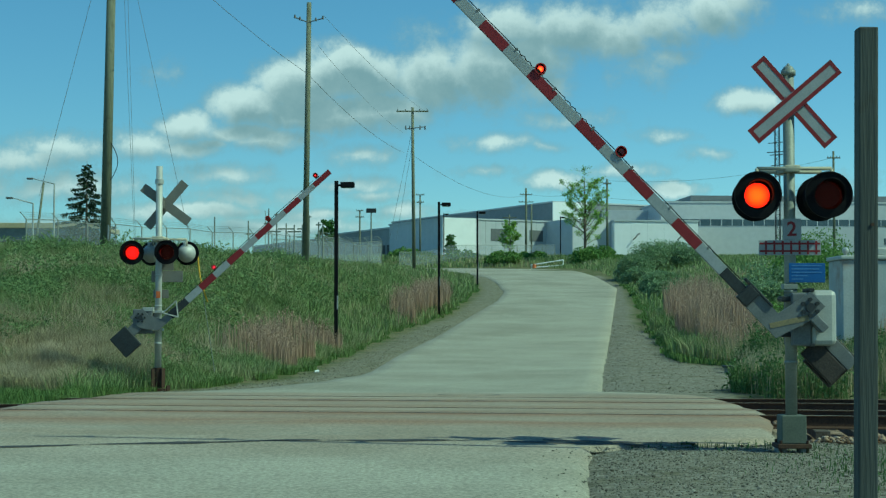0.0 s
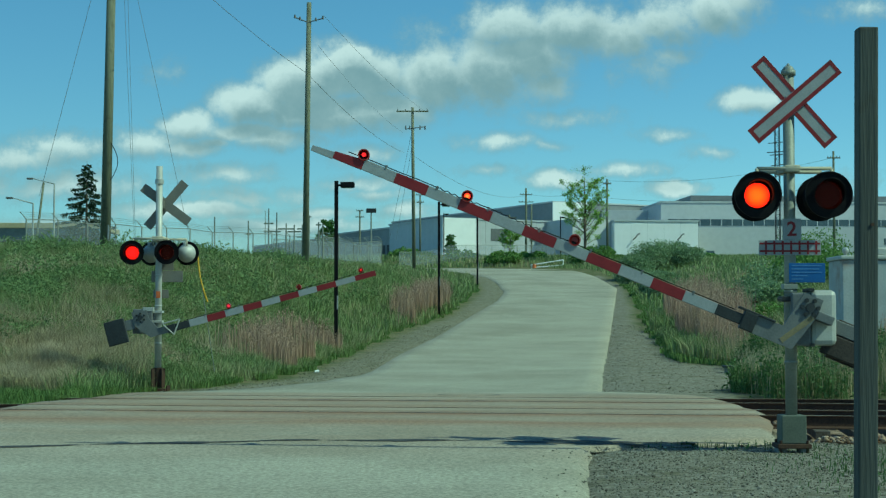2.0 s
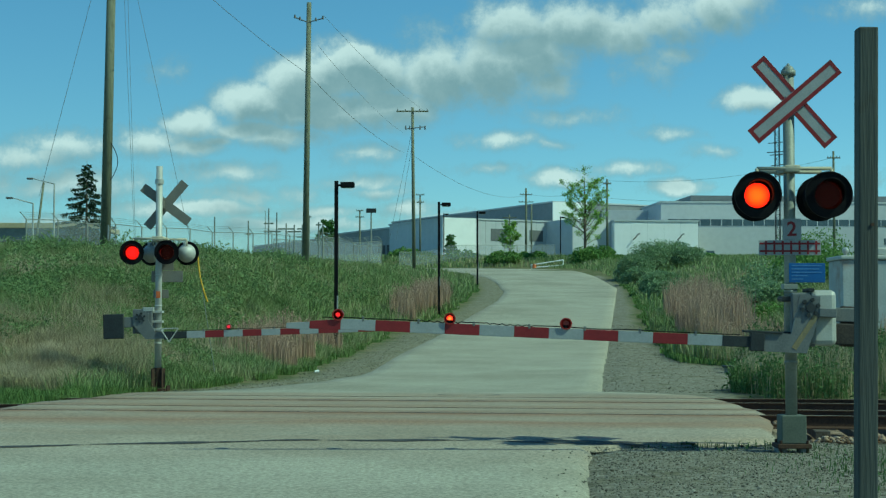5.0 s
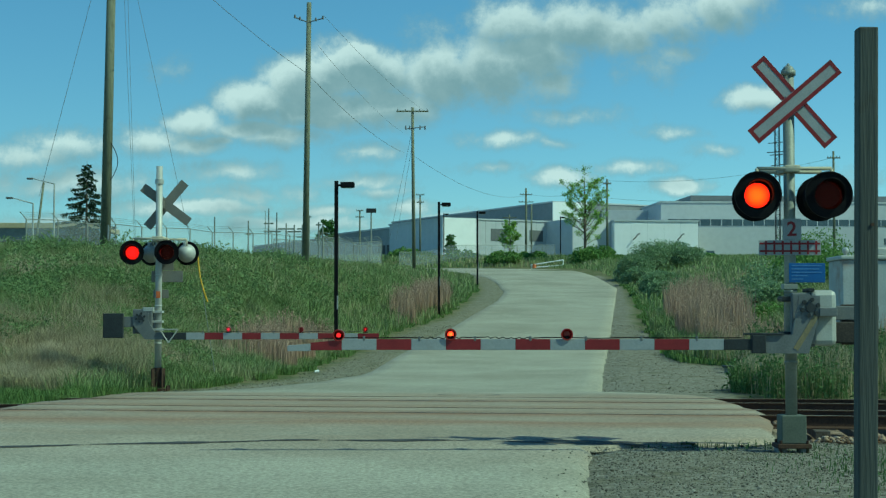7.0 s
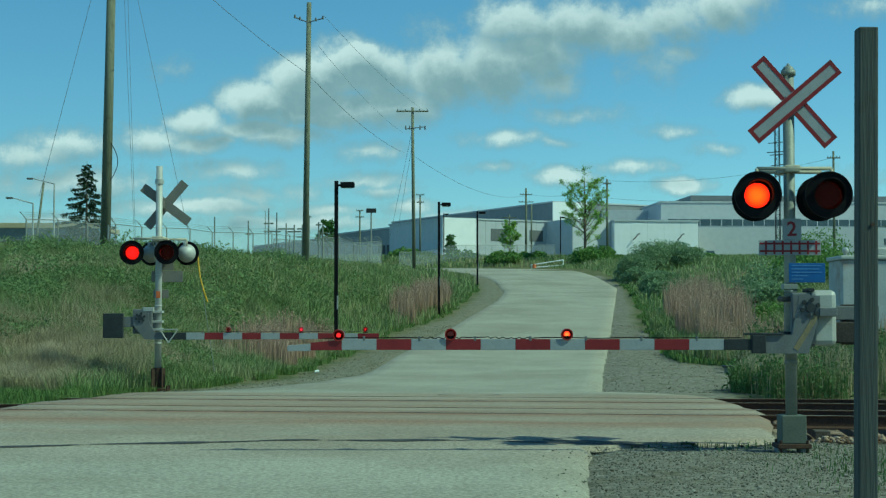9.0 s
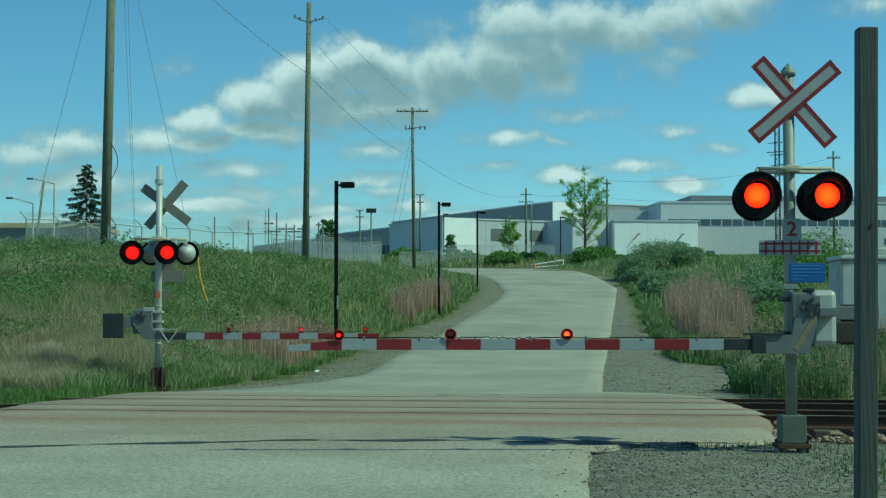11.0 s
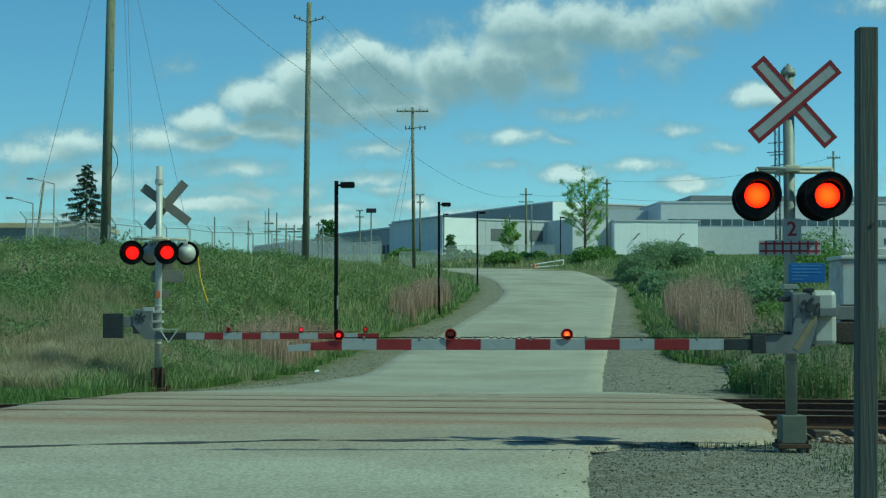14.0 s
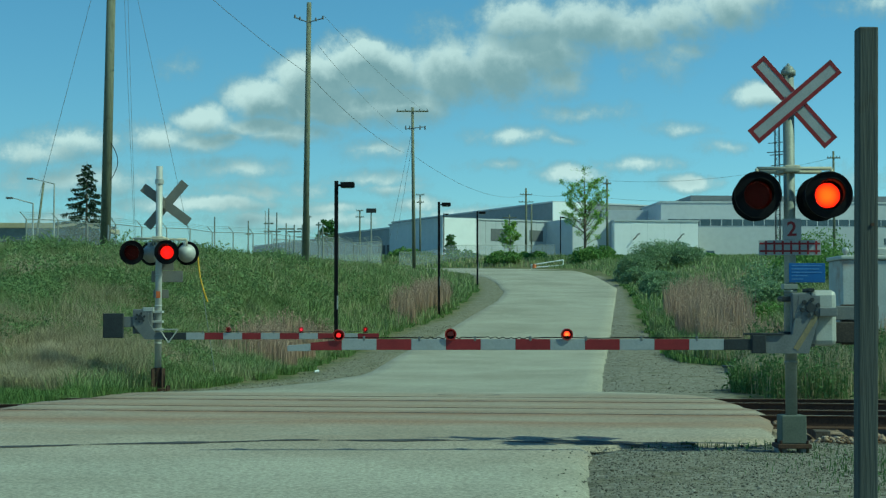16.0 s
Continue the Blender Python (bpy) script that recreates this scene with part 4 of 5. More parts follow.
def utility_pole(foot, head, r0, r1, arms=(), label="weathered wooden utility pole", extras=None):
    p = thing("utility_pole", label, "utility pole", foot, "utility poles")
    top = Vector(head) - Vector(foot)
    part("pole", tube((0, 0, -0.4), top, r0, r1, 14), POLEWOOD, p, "", True)
    for z, half, slope in arms:
        c = top * (z / top.z)
        bm = box(bmesh.new(), (-half, -0.05, -0.06), (half, 0.05, 0.06), Matrix.Translation(c) @ pose(0, -0.12, 0, 0, slope, 0))
        part("cross_arm", bm, POLEWOOD, p)
        for k in (-0.92, 0.92, -0.45, 0.45):
            bm = bmesh.new()
            q = c + Vector((k * half, -0.12, 0.06))
            rod(bm, q, q + Vector((0, 0, 0.16)), 0.045, 0.03, 8)
            part("insulator", bm, GREY, p)
    return p


P1, P2, P3 = (-12.72, 60, 3.6), (-6.91, 80, 4.0), (-2.51, 139, 5.4)
p1 = utility_pole(P1, (-12.52, 60, 17.0), 0.20, 0.16, [(12.6, 1.1, 0)])
bm = sweep([(0.22 + 0.26 * math.sin(i / 12 * math.pi), -0.1, 3.2 + 1.4 * i / 12) for i in range(13)], 0.015, 6)
part("hanging_cable", bm, BLACK, p1, "loop of black cable")
part("pole_tag", bar((0.14, -0.19, 0.9), (0.20, -0.15, 1.5)), WHITE, p1, "white tag")
p2 = utility_pole(P2, (-6.76, 80, 17.57), 0.165, 0.12, [])
bm = bmesh.new()
rod(bm, (-0.55, -0.1, 12.8), (0.1, -0.1, 12.55), 0.03, seg=8)
rod(bm, (0.1, -0.1, 12.55), (0.85, -0.1, 12.75), 0.03, seg=8)
for x, z in ((-0.55, 12.8), (0.85, 12.75), (0.5, 12.65), (-0.3, 12.7)):
    rod(bm, (x, -0.1, z - 0.04), (x, -0.1, z + 0.14), 0.06, 0.04, 8)
part("insulator_bracket", bm, GREY, p2)
p3 = utility_pole(P3, (-2.67, 139, 20.2), 0.17, 0.12, [(14.45, 1.4, 0)])
bm = bmesh.new()
rod(bm, (-0.75, -0.1, 12.9), (0.1, -0.1, 13.0), 0.04, seg=8)
rod(bm, (0.1, -0.1, 13.0), (0.95, -0.1, 13.1), 0.04, seg=8)
for x in (-0.75, -0.4, 0.5, 0.95):
    rod(bm, (x, -0.1, 12.85), (x, -0.1, 13.2), 0.07, 0.05, 8)
part("insulator_bracket", bm, GREY, p3)


def far_pole(x, y, top_z, r=0.14, arms=()):
    z = ground_z(x, y)
    return utility_pole((x, y, z), (x, y, top_z), r, r * 0.75, arms, "distant wooden utility pole behind the bushes")


far_pole(20.6, 200, 19.4, 0.16, [(9.6, 0.5, 0)])
far_pole(12.5, 240, 21.6, 0.19, [(9.7, 0.9, 0), (8.6, 1.1, 0)])
far_pole(13.6, 245, 19.5, 0.15)
far_pole(-3.3, 230, 19.7, 0.15, [(9.3, 0.6, 0), (8.2, 0.5, 0)])
far_pole(-12.0, 230, 17.6, 0.14, [(7.0, 0.5, 0), (6.1, 0.6, 0)])
far_pole(41.7, 170, 19.7, 0.15, [(11.3, 0.7, 0)])
far_pole(9.6, 230, 17.0, 0.12, [(6.0, 1.0, 0), (5.1, 1.2, 0), (4.2, 1.0, 0)])


WIRE = surface("weathered_wire", (0.16, 0.17, 0.17), (0.22, 0.23, 0.23), 4, 50, 0.6, 0.2, bump=0)


def wire(a, b, sag, r=0.012):
    a, b = Vector(a), Vector(b)
    bm = sweep([a.lerp(b, i / 24) - Vector((0, 0, sag * 4 * (i / 24) * (1 - i / 24))) for i in range(25)], r, 5)
    return tagged(mesh_object("overhead_wire", bm, WIRE), "thin dark overhead wire slung between poles", "wire", "overhead wires")


wire((-9.6, 58, 14.3), (-6.85, 80, 13.98), 0.15, 0.012)
wire((-6.85, 80, 13.98), (-3.34, 139, 16.2), 0.5, 0.013)
wire((-6.0, 80, 16.9), (-1.6, 139, 19.9), 0.35, 0.009)
wire((-6.3, 80, 15.4), (-3.5, 139, 18.0), 0.4, 0.008)
wire((-2.7, 139, 18.2), (-4.7, 139, 8.5), 0.0, 0.014)
wire((-2.7, 139, 16.9), (-4.1, 139, 8.5), 0.0, 0.014)
wire((-13.09, 60, 14.6), (-15.2, 60, 6.2), 0.0, 0.010)
wire((-12.11, 60, 14.6), (-11.60, 60, 4.4), 0.0, 0.007)
wire((-11.97, 60, 14.6), (-11.56, 60, 4.4), 0.0, 0.007)
wire((-11.77, 60, 14.6), (-9.55, 60, 4.7), 0.0, 0.008)
wire((-2.6, 139, 16.0), (12.5, 240, 20.5), 1.5, 0.016)
wire((12.5, 240, 20.8), (20.6, 200, 19.0), 1.0, 0.016)
wire((20.6, 200, 17.0), (41.7, 170, 16.2), 1.0, 0.016)
wire((20.6, 200, 19.2), (41.7, 170, 19.0), 1.0, 0.016)


# the square timber post at the roadside, close to the camera
post = thing("timber_post", "weathered square grey timber post at the roadside", "post", Matrix.Translation((1.831, 7.0, -0.085)) @ pose(0, 0, 0, 0, 0.75, 0))
bm = box(bmesh.new(), (-0.043, -0.043, -0.3), (0.043, 0.043, 2.85), None, 0.007)
part("shaft", bm, POSTWOOD, post)
bm = bmesh.new()
for z in (0.62, 1.98):
    rod(bm, (0.016, -0.05, z), (0.016, -0.038, z), 0.008, seg=8)
part("bolt", bm, RUST, post)


# ---- warehouses on the rise ----
def volume(parent, name, w, d, h, mat, label="", z0=-2.0, x0=0.0, y0=0.0, roof=True):
    o = part(name, bar((x0, y0, z0), (x0 + w, y0 + d, h), 0.02), mat, parent, label)
    if roof:
        part("parapet", box(bmesh.new(), (x0 - 0.15, y0 - 0.15, h), (x0 + w + 0.15, y0 + d + 0.15, h + 0.28)), CLADM, parent)
    return o


TURN = 27.5
# Shade on the side walls put in as darker grey; also colours panel joints.
SHADE_JOINT_GREY = surface("shade_and_joint_grey", (0.20, 0.205, 0.21), (0.25, 0.255, 0.26), 0.05, 1.0, 0.6, bump=0.0)
wa = thing("warehouse", "long pale grey warehouse with a white panelled front", "warehouse", Matrix.Translation((0.1, 280, 12.0)) @ pose(0, 0, 0, 0, 0, TURN), "warehouses on the rise")
volume(wa, "wall", 26, 22, 7.55, CLADM)
part("white_wall", bar((-0.25, -0.25, -2), (6.3, 0.0, 7.75), 0.02), CLADW, wa, "white panelled wall")
volume(wa, "side_wall", 18, 30, 7.1, SHADE_JOINT_GREY, x0=0.8, y0=22.3)
volume(wa, "side_wall", 18, 40, 6.4, SHADE_JOINT_GREY, x0=-0.6, y0=52.6)
for y in (23.5, 25.5, 27.5):
    part("dock_opening", bar((0.70, y, -1.5), (0.82, y + 1.1, 4.0)), DARKGREY, wa, "tall dark opening")
for y in (56, 60, 64, 70, 74):
    part("dock_opening", bar((-0.72, y, -1.5), (-0.58, y + 1.4, 2.5)), DARKGREY, wa, "dark loading opening")
for x, z, w, h in ((9.5, 3.9, 3.2, 2.2), (17.5, 4.0, 2.8, 2.0), (9.5, -0.2, 3.0, 1.3)):
    part("wall_panel", bar((x, -0.06, z), (x + w, -0.002, z + h)), GREY, wa, "darker grey wall panel")
for i in range(1, 7):
    part("panel_joint", bar((6.3 + i * 2.1, -0.02, -2), (6.34 + i * 2.1, -0.001, 7.5)), SHADE_JOINT_GREY, wa)
part("wing", bar((21.0, -9.0, -2), (33, -0.02, 7.7), 0.02), CLADM, wa)
wb = thing("warehouse", "tall grey warehouse behind the lower blocks, coloured darker for its shaded wall", "warehouse", Matrix.Translation((21.3, 309, 13.0)) @ pose(0, 0, 0, 0, 0, TURN), "warehouses on the rise")
volume(wb, "wall", 60, 72, 11.6, SHADE_JOINT_GREY)
part("white_wall", bar((-0.1, -0.2, 4), (8.0, 0.0, 11.7)), CLADW, wb, "pale panelled wall")
wc = thing("warehouse", "low white warehouse block with a plain wall", "warehouse", Matrix.Translation((30.4, 283, 12.0)) @ pose(0, 0, 0, 0, 0, 6), "warehouses on the rise")
volume(wc, "wall", 15.2, 20, 7.3, CLADW)
for i in range(1, 5):
    part("panel_joint", bar((i * 3.0, -0.012, -2), (i * 3.0 + 0.025, -0.001, 7.2)), CLADM, wc)
for x in (3.9, 11.9):
    part("wall_lamp", sweep([(x - 0.5, -0.05, 4.1), (x - 0.2, -0.5, 4.35), (x + 0.1, -0.9, 4.9), (x + 0.35, -1.0, 5.1), (x + 0.5, -1.0, 4.95)], 0.09, 6), DARKGREY, wc, "dark gooseneck wall lamp")
wd = thing("warehouse", "long grey warehouse with a strip of windows", "warehouse", Matrix.Translation((41.0, 300, 12.5)) @ pose(0, 0, 0, 0, 0, 4), "warehouses on the rise")
volume(wd, "wall", 75, 40, 11.4, CLADM)
part("window_strip", bar((1.2, -0.12, 7.1), (70, -0.01, 8.3)), GLASS, wd, "strip of dark glazing")
for i in range(34):
    part("mullion", bar((1.2 + i * 2.05, -0.2, 7.0), (1.32 + i * 2.05, -0.1, 8.4)), CLADM, wd)
part("window_strip", bar((28, -0.12, 3.6), (70, -0.01, 4.8)), GLASS, wd, "strip of dark glazing")
part("low_wall", bar((5.4, -8, -2), (40, -0.02, 6.4)), CLADM, wd)
part("doorway", bar((6.6, -8.1, -1), (8.2, -7.95, 2.0)), GLASS, wd)
part("roof_block", bar((8, 10, 11.4), (60, 38, 13.6)), CLADD, wd, "dark rooftop block")
part("side_wing", bar((-9, 12, -2), (-0.02, 36, 10.8)), CLADM, wd)

# low long building beyond the left embankment
lb = thing("office_building", "low dark glazed building with a tan roof edge", "building", Matrix.Translation((-80, 200, 9.0)) @ pose(0, 0, 0, 0, 0, 3))
part("wall", bar((0, 0, -2), (36.5, 15, 4.3)), GLASS, lb)
part("roof_edge", bar((-0.3, -0.4, 4.3), (36.8, 15.4, 4.95), 0.03), surface("tan_fascia", (0.36, 0.31, 0.18), (0.44, 0.38, 0.24), 0.2, 3, 0.7, bump=0), lb, "tan roof fascia")
for z in (1.0, 2.6):
    part("spandrel", bar((-0.02, -0.1, z), (36.5, -0.01, z + 0.35)), CLADD, lb)


# ---- plants ----
RNG = np.random.default_rng(5)
GRASS = leafy("grass_blades", [(0.100, 0.150, 0.050), (0.160, 0.220, 0.076), (0.220, 0.275, 0.108), (0.300, 0.315, 0.155), (0.440, 0.390, 0.245)], field=0.4)
LUSH = leafy("lush_grass", [(0.095, 0.155, 0.042), (0.140, 0.210, 0.060), (0.200, 0.260, 0.085)], field=0.5)
DRY = leafy("dry_grass", [(0.161, 0.196, 0.081), (0.299, 0.276, 0.149), (0.414, 0.356, 0.230), (0.506, 0.425, 0.287)], field=0.35)
REED = leafy("dead_reeds", [(0.22, 0.20, 0.11), (0.36, 0.26, 0.18), (0.47, 0.34, 0.25), (0.38, 0.23, 0.15)], field=0.5, through_light=0.35)
WEED = leafy("tall_weeds", [(0.055, 0.098, 0.033), (0.095, 0.155, 0.052), (0.150, 0.210, 0.082)], field=0.4, through_light=0.35)
BUSH = leafy("bush_leaves", [(0.13, 0.20, 0.095), (0.22, 0.30, 0.15), (0.33, 0.40, 0.23)], through_light=0.4)
SPRING = leafy("spring_leaves", [(0.226, 0.346, 0.074), (0.316, 0.450, 0.106), (0.406, 0.540, 0.150)], through_light=0.45)
NEEDLE = leafy("spruce_needles", [(0.02, 0.036, 0.022), (0.032, 0.055, 0.03), (0.05, 0.075, 0.04)], through_light=0.1)
GREENBUSH = leafy("green_shrub_leaves", [(0.094, 0.172, 0.040), (0.156, 0.250, 0.062), (0.218, 0.312, 0.086)], through_light=0.35)
GREENLEAF = leafy("green_tree_leaves", [(0.06, 0.13, 0.025), (0.09, 0.18, 0.035), (0.13, 0.22, 0.05)], through_light=0.4)
GREENWEED = leafy("broad_leaved_weeds", [(0.100, 0.155, 0.056), (0.170, 0.235, 0.088), (0.260, 0.320, 0.140)], field=0.6, through_light=0.35)
BARK = surface("bark", (0.07, 0.055, 0.04), (0.14, 0.115, 0.085), 4, 30, 0.95, bump=0.5)


def raw_mesh(name, verts, nper, faces, material, parent=None):
    """One mesh out of many alike small pieces: verts (n * nper), faces as rows of one piece's corners."""
    n = len(verts) // nper
    me = bpy.data.meshes.new(name)
    k = len(faces[0])
    base = (np.arange(n) * nper)[:, None, None]
    idx = (base + np.array(faces)[None]).reshape(-1)
    nf = n * len(faces)
    me.vertices.add(len(verts))
    me.vertices.foreach_set("co", np.asarray(verts, dtype=np.float32).reshape(-1))
    me.loops.add(nf * k)
    me.loops.foreach_set("vertex_index", idx.astype(np.int32))
    me.polygons.add(nf)
    me.polygons.foreach_set("loop_start", (np.arange(nf) * k).astype(np.int32))
    me.polygons.foreach_set("loop_total", np.full(nf, k, dtype=np.int32))
    me.materials.append(material)
    me.update(calc_edges=True)
    ob = new(name, me)
    ob.parent = parent
    return ob


def blades(name, label, pts, h, w, lean, material):
    """Upright tapering blades, each a bent strip of three triangles' worth."""
    n = len(pts)
    a = RNG.uniform(0, 2 * np.pi, n)
    d = np.stack([np.cos(a), np.sin(a), np.zeros(n)], 1)
    b = RNG.uniform(0, 2 * np.pi, n)
    ln = np.stack([np.cos(b), np.sin(b), np.zeros(n)], 1) * (lean * h)[:, None]
    up = np.array([0, 0, 1.0])
    half = d * (w / 2)[:, None]
    mid = pts + ln * 0.35 + up * (h * 0.6)[:, None]
    tip = pts + ln + up * (h * (1 - 0.25 * lean))[:, None]
    v = np.stack([pts - half - up * 0.05, pts + half - up * 0.05, mid + half * 0.8, tip, mid - half * 0.8], 1).reshape(-1, 3)
    ob = raw_mesh(name, v, 5, [(0, 1, 2), (0, 2, 4), (4, 2, 3)], material)
    return tagged(ob, label, "grass", kind="stuff")


def leaves(name, pts, size, material, parent=None, flat=0.0, long=1.6):
    n = len(pts)
    u = RNG.normal(size=(n, 3))
    u[:, 2] *= 1 - flat
    u /= np.linalg.norm(u, axis=1)[:, None]
    t = RNG.normal(size=(n, 3))
    v = np.cross(u, t)
    v /= np.linalg.norm(v, axis=1)[:, None]
    s = (size * RNG.uniform(0.6, 1.3, n))[:, None]
    verts = np.stack([pts - u * s * long / 2, pts + v * s * 0.45, pts + u * s * long / 2, pts - v * s * 0.45], 1).reshape(-1, 3)
    return raw_mesh(name, verts, 4, [(0, 1, 2, 3)], material, parent)


def scatter(n, y0, y1, side, near, far, keep=None, power=1.0):
    """Points on the ground beside the road: side -1 or 1, between near and far metres from the verge."""
    out = []
    while len(out) < n:
        y = y0 + (y1 - y0) * random.random() ** power
        e = lerp_table(EDGE_L if side < 0 else EDGE_R, y)
        x = e + side * random.uniform(near, far)
        if abs(x) > 0.29 * y + 2.5:
            continue
        # ragged verge
        if side * (x - e) < 0.35 + 0.5 * noise.noise((x * 0.7, y * 0.5, 4)) + near:
            continue
        if 20.5 < y + 0.14 * x < (27.0 if x < 0 else 31.6) and (x < -6.2 or x > 4.6):
            continue
        if keep and not keep(x, y):
            continue
        out.append((x, y, ground_z(x, y)))
    return np.array(out)


def field_h(p, lo, hi, scale=0.35, seed=0.0):
    f = np.array([noise.noise((x * scale, y * scale, seed)) for x, y, z in p]) * 0.7 + 0.5
    return lo + (hi - lo) * np.clip(f, 0, 1) * RNG.uniform(0.7, 1.2, len(p))


def tussock_h(p, lo, hi, seed=0.0):
    """Heights that rise in tussocks a metre or so across, within larger swells."""
    f = np.array([0.55 * noise.noise((x * 1.3, y * 0.9, seed)) + 0.6 * noise.noise((x * 0.35, y * 0.3, seed + 5)) for x, y, z in p]) + 0.45
    return lo + (hi - lo) * np.clip(f, 0, 1.1) * RNG.uniform(0.6, 1.2, len(p))


def bank_foot(x, y):
    """One at the foot of the bank away from the road, fading upwards, in ragged patches."""
    return smooth01((45.0 - y) / 9.0) * smooth01((-5.6 - x) / 2.2) + 0.7 * noise.noise((x * 0.4, y * 0.25, 15))


def bank_dry(x, y):
    return max(bank_foot(x, y), 0.9 * noise.noise((x * 0.35, y * 0.22, 11))) > random.uniform(0.1, 1.0)


p = scatter(150000, 30.5, 62, -1, 0, 16, keep=lambda x, y: bank_foot(x, y) < random.uniform(0.25, 1.3), power=0.9)
blades("grass", "rough green grass on the embankment", p, tussock_h(p, 0.12, 0.70), RNG.uniform(0.007, 0.018, len(p)), RNG.uniform(0.2, 1.0, len(p)), GRASS)
p = scatter(60000, 60, 112, -1, 0, 26)
blades("grass", "green meadow grass along the top of the embankment", p, tussock_h(p, 0.25, 0.85, 2), RNG.uniform(0.02, 0.045, len(p)), RNG.uniform(0.2, 0.9, len(p)), GRASS)
p = scatter(30000, 110, 215, -1, 0, 45)
blades("grass", "distant meadow grass beside the bend", p, field_h(p, 0.3, 0.9, 0.2), RNG.uniform(0.05, 0.10, len(p)), RNG.uniform(0.1, 0.6, len(p)), GRASS)
p = scatter(85000, 30.8, 52, -1, 0.8, 14, keep=bank_dry)
blades("dry_grass", "dry straw-coloured grass on the lower bank", p, tussock_h(p, 0.25, 0.85, 3), RNG.uniform(0.005, 0.013, len(p)), RNG.uniform(0.1, 0.8, len(p)), DRY)
p = scatter(9000, 27.6, 31.5, -1, -0.3, 4.0)
blades("verge_grass", "lush green grass between the track and the bank", p, tussock_h(p, 0.12, 0.42, 7), RNG.uniform(0.007, 0.016, len(p)), RNG.uniform(0.2, 0.8, len(p)), LUSH)
p = scatter(30000, 30.2, 48, -1, -0.1, 2.0, keep=lambda x, y: noise.noise((x * 0.9, y * 0.5, 14)) > -0.25)
blades("verge_grass", "short bright green grass on the verge", p, tussock_h(p, 0.06, 0.36, 5), RNG.uniform(0.008, 0.018, len(p)), RNG.uniform(0.2, 0.9, len(p)), LUSH)
p = scatter(26000, 48, 128, -1, -0.2, 2.4)
blades("verge_grass", "short bright green grass on the verge", p, field_h(p, 0.05, 0.26, 0.6, 5), RNG.uniform(0.012, 0.028, len(p)), RNG.uniform(0.2, 0.8, len(p)), LUSH)


def leafy_weeds(n, y0, y1, near, far, lo, hi, leaf, seed, label):
    """Broad-leaved weeds in drifts: many small leaves about unseen stalks."""
    p = scatter(n, y0, y1, -1, near, far, keep=lambda x, y: noise.noise((x * 0.45, y * 0.3, seed)) + 0.4 * noise.noise((x * 1.4, y, seed)) - 0.5 * bank_foot(x, y) > 0.0)
    h = tussock_h(p, lo, hi, seed)
    q = np.repeat(p, 13, axis=0)
    hh = np.repeat(h, 13)
    k = RNG.random(len(q)) ** 0.7
    q = q + np.stack([RNG.normal(0, 0.10, len(q)), RNG.normal(0, 0.10, len(q)), hh * k], 1)
    return tagged(leaves("weed_leaves", q, leaf, GREENWEED, None, 0.0, 2.8), label, "weeds", kind="stuff")


leafy_weeds(3000, 32.5, 50, 1.2, 14, 0.2, 0.70, 0.034, 31, "broad-leaved green weeds on the embankment")
leafy_weeds(2800, 48, 84, 2.5, 20, 0.3, 0.95, 0.055, 33, "leafy green scrub along the top of the embankment")
p = scatter(60000, 33, 80, 1, 0, 14)
blades("grass", "tall green grass on the slope beside the road", p, field_h(p, 0.3, 0.95, 0.3, 2), RNG.uniform(0.02, 0.05, len(p)), RNG.uniform(0.1, 0.6, len(p)), GRASS)
p = scatter(26000, 80, 215, 1, 0, 32)
blades("grass", "distant green grass below the bushes", p, field_h(p, 0.3, 0.8, 0.2), RNG.uniform(0.05, 0.09, len(p)), RNG.uniform(0.1, 0.6, len(p)), GRASS)
p = scatter(26000, 40, 128, 1, -0.3, 2.2)
blades("verge_grass", "short bright green grass on the verge", p, field_h(p, 0.1, 0.32, 0.6, 5), RNG.uniform(0.03, 0.05, len(p)), RNG.uniform(0.2, 0.8, len(p)), LUSH)
# beyond the bend
far_pts = np.array([(x, y, ground_z(x, y)) for x, y in zip(RNG.uniform(-30, 60, 26000), RNG.uniform(186, 262, 26000)) if abs(x) < 0.29 * y + 3])
blades("grass", "distant rough grass in front of the warehouses", far_pts, field_h(far_pts, 0.3, 1.0, 0.15), RNG.uniform(0.08, 0.16, len(far_pts)), RNG.uniform(0.1, 0.6, len(far_pts)), GRASS)


def reed_bed(n, y0, y1, side, near, far, lo, hi, seed):
    p = scatter(n, y0, y1, side, near, far, keep=lambda x, y: 1.5 * noise.noise((x * 0.55, y * 0.28, seed)) + 0.45 > random.random())
    h = field_h(p, lo, hi, 0.9, seed) * RNG.uniform(0.55, 1.05, len(p))
    ob = blades("reeds", "pale brown dead reeds standing on the bank", p, h, RNG.uniform(0.010, 0.026, len(p)), RNG.uniform(0.02, 0.14, len(p)), REED)
    # feathery heads
    k = RNG.random(len(p)) < 0.10
    q = np.repeat(p[k], 5, axis=0)
    hh = np.repeat(h[k], 5)
    q = q + np.stack([RNG.normal(0, 0.03, len(q)), RNG.normal(0, 0.03, len(q)), hh * RNG.uniform(0.85, 1.02, len(q))], 1)
    heads = leaves("reed_heads", q, 0.035, REED, None, 0.0, 2.6)
    tagged(heads, "feathery brown reed heads", "reeds", kind="stuff")
    return ob


reed_bed(3500, 32.5, 46, 1, 3.2, 8.5, 0.9, 1.7, 25)
reed_bed(4200, 44, 56, -1, 0.4, 2.6, 0.7, 1.3, 21)
reed_bed(6500, 72, 98, -1, 0.3, 2.0, 1.1, 1.9, 22)
reed_bed(9500, 52, 80, 1, 0.7, 3.0, 1.3, 2.5, 23)
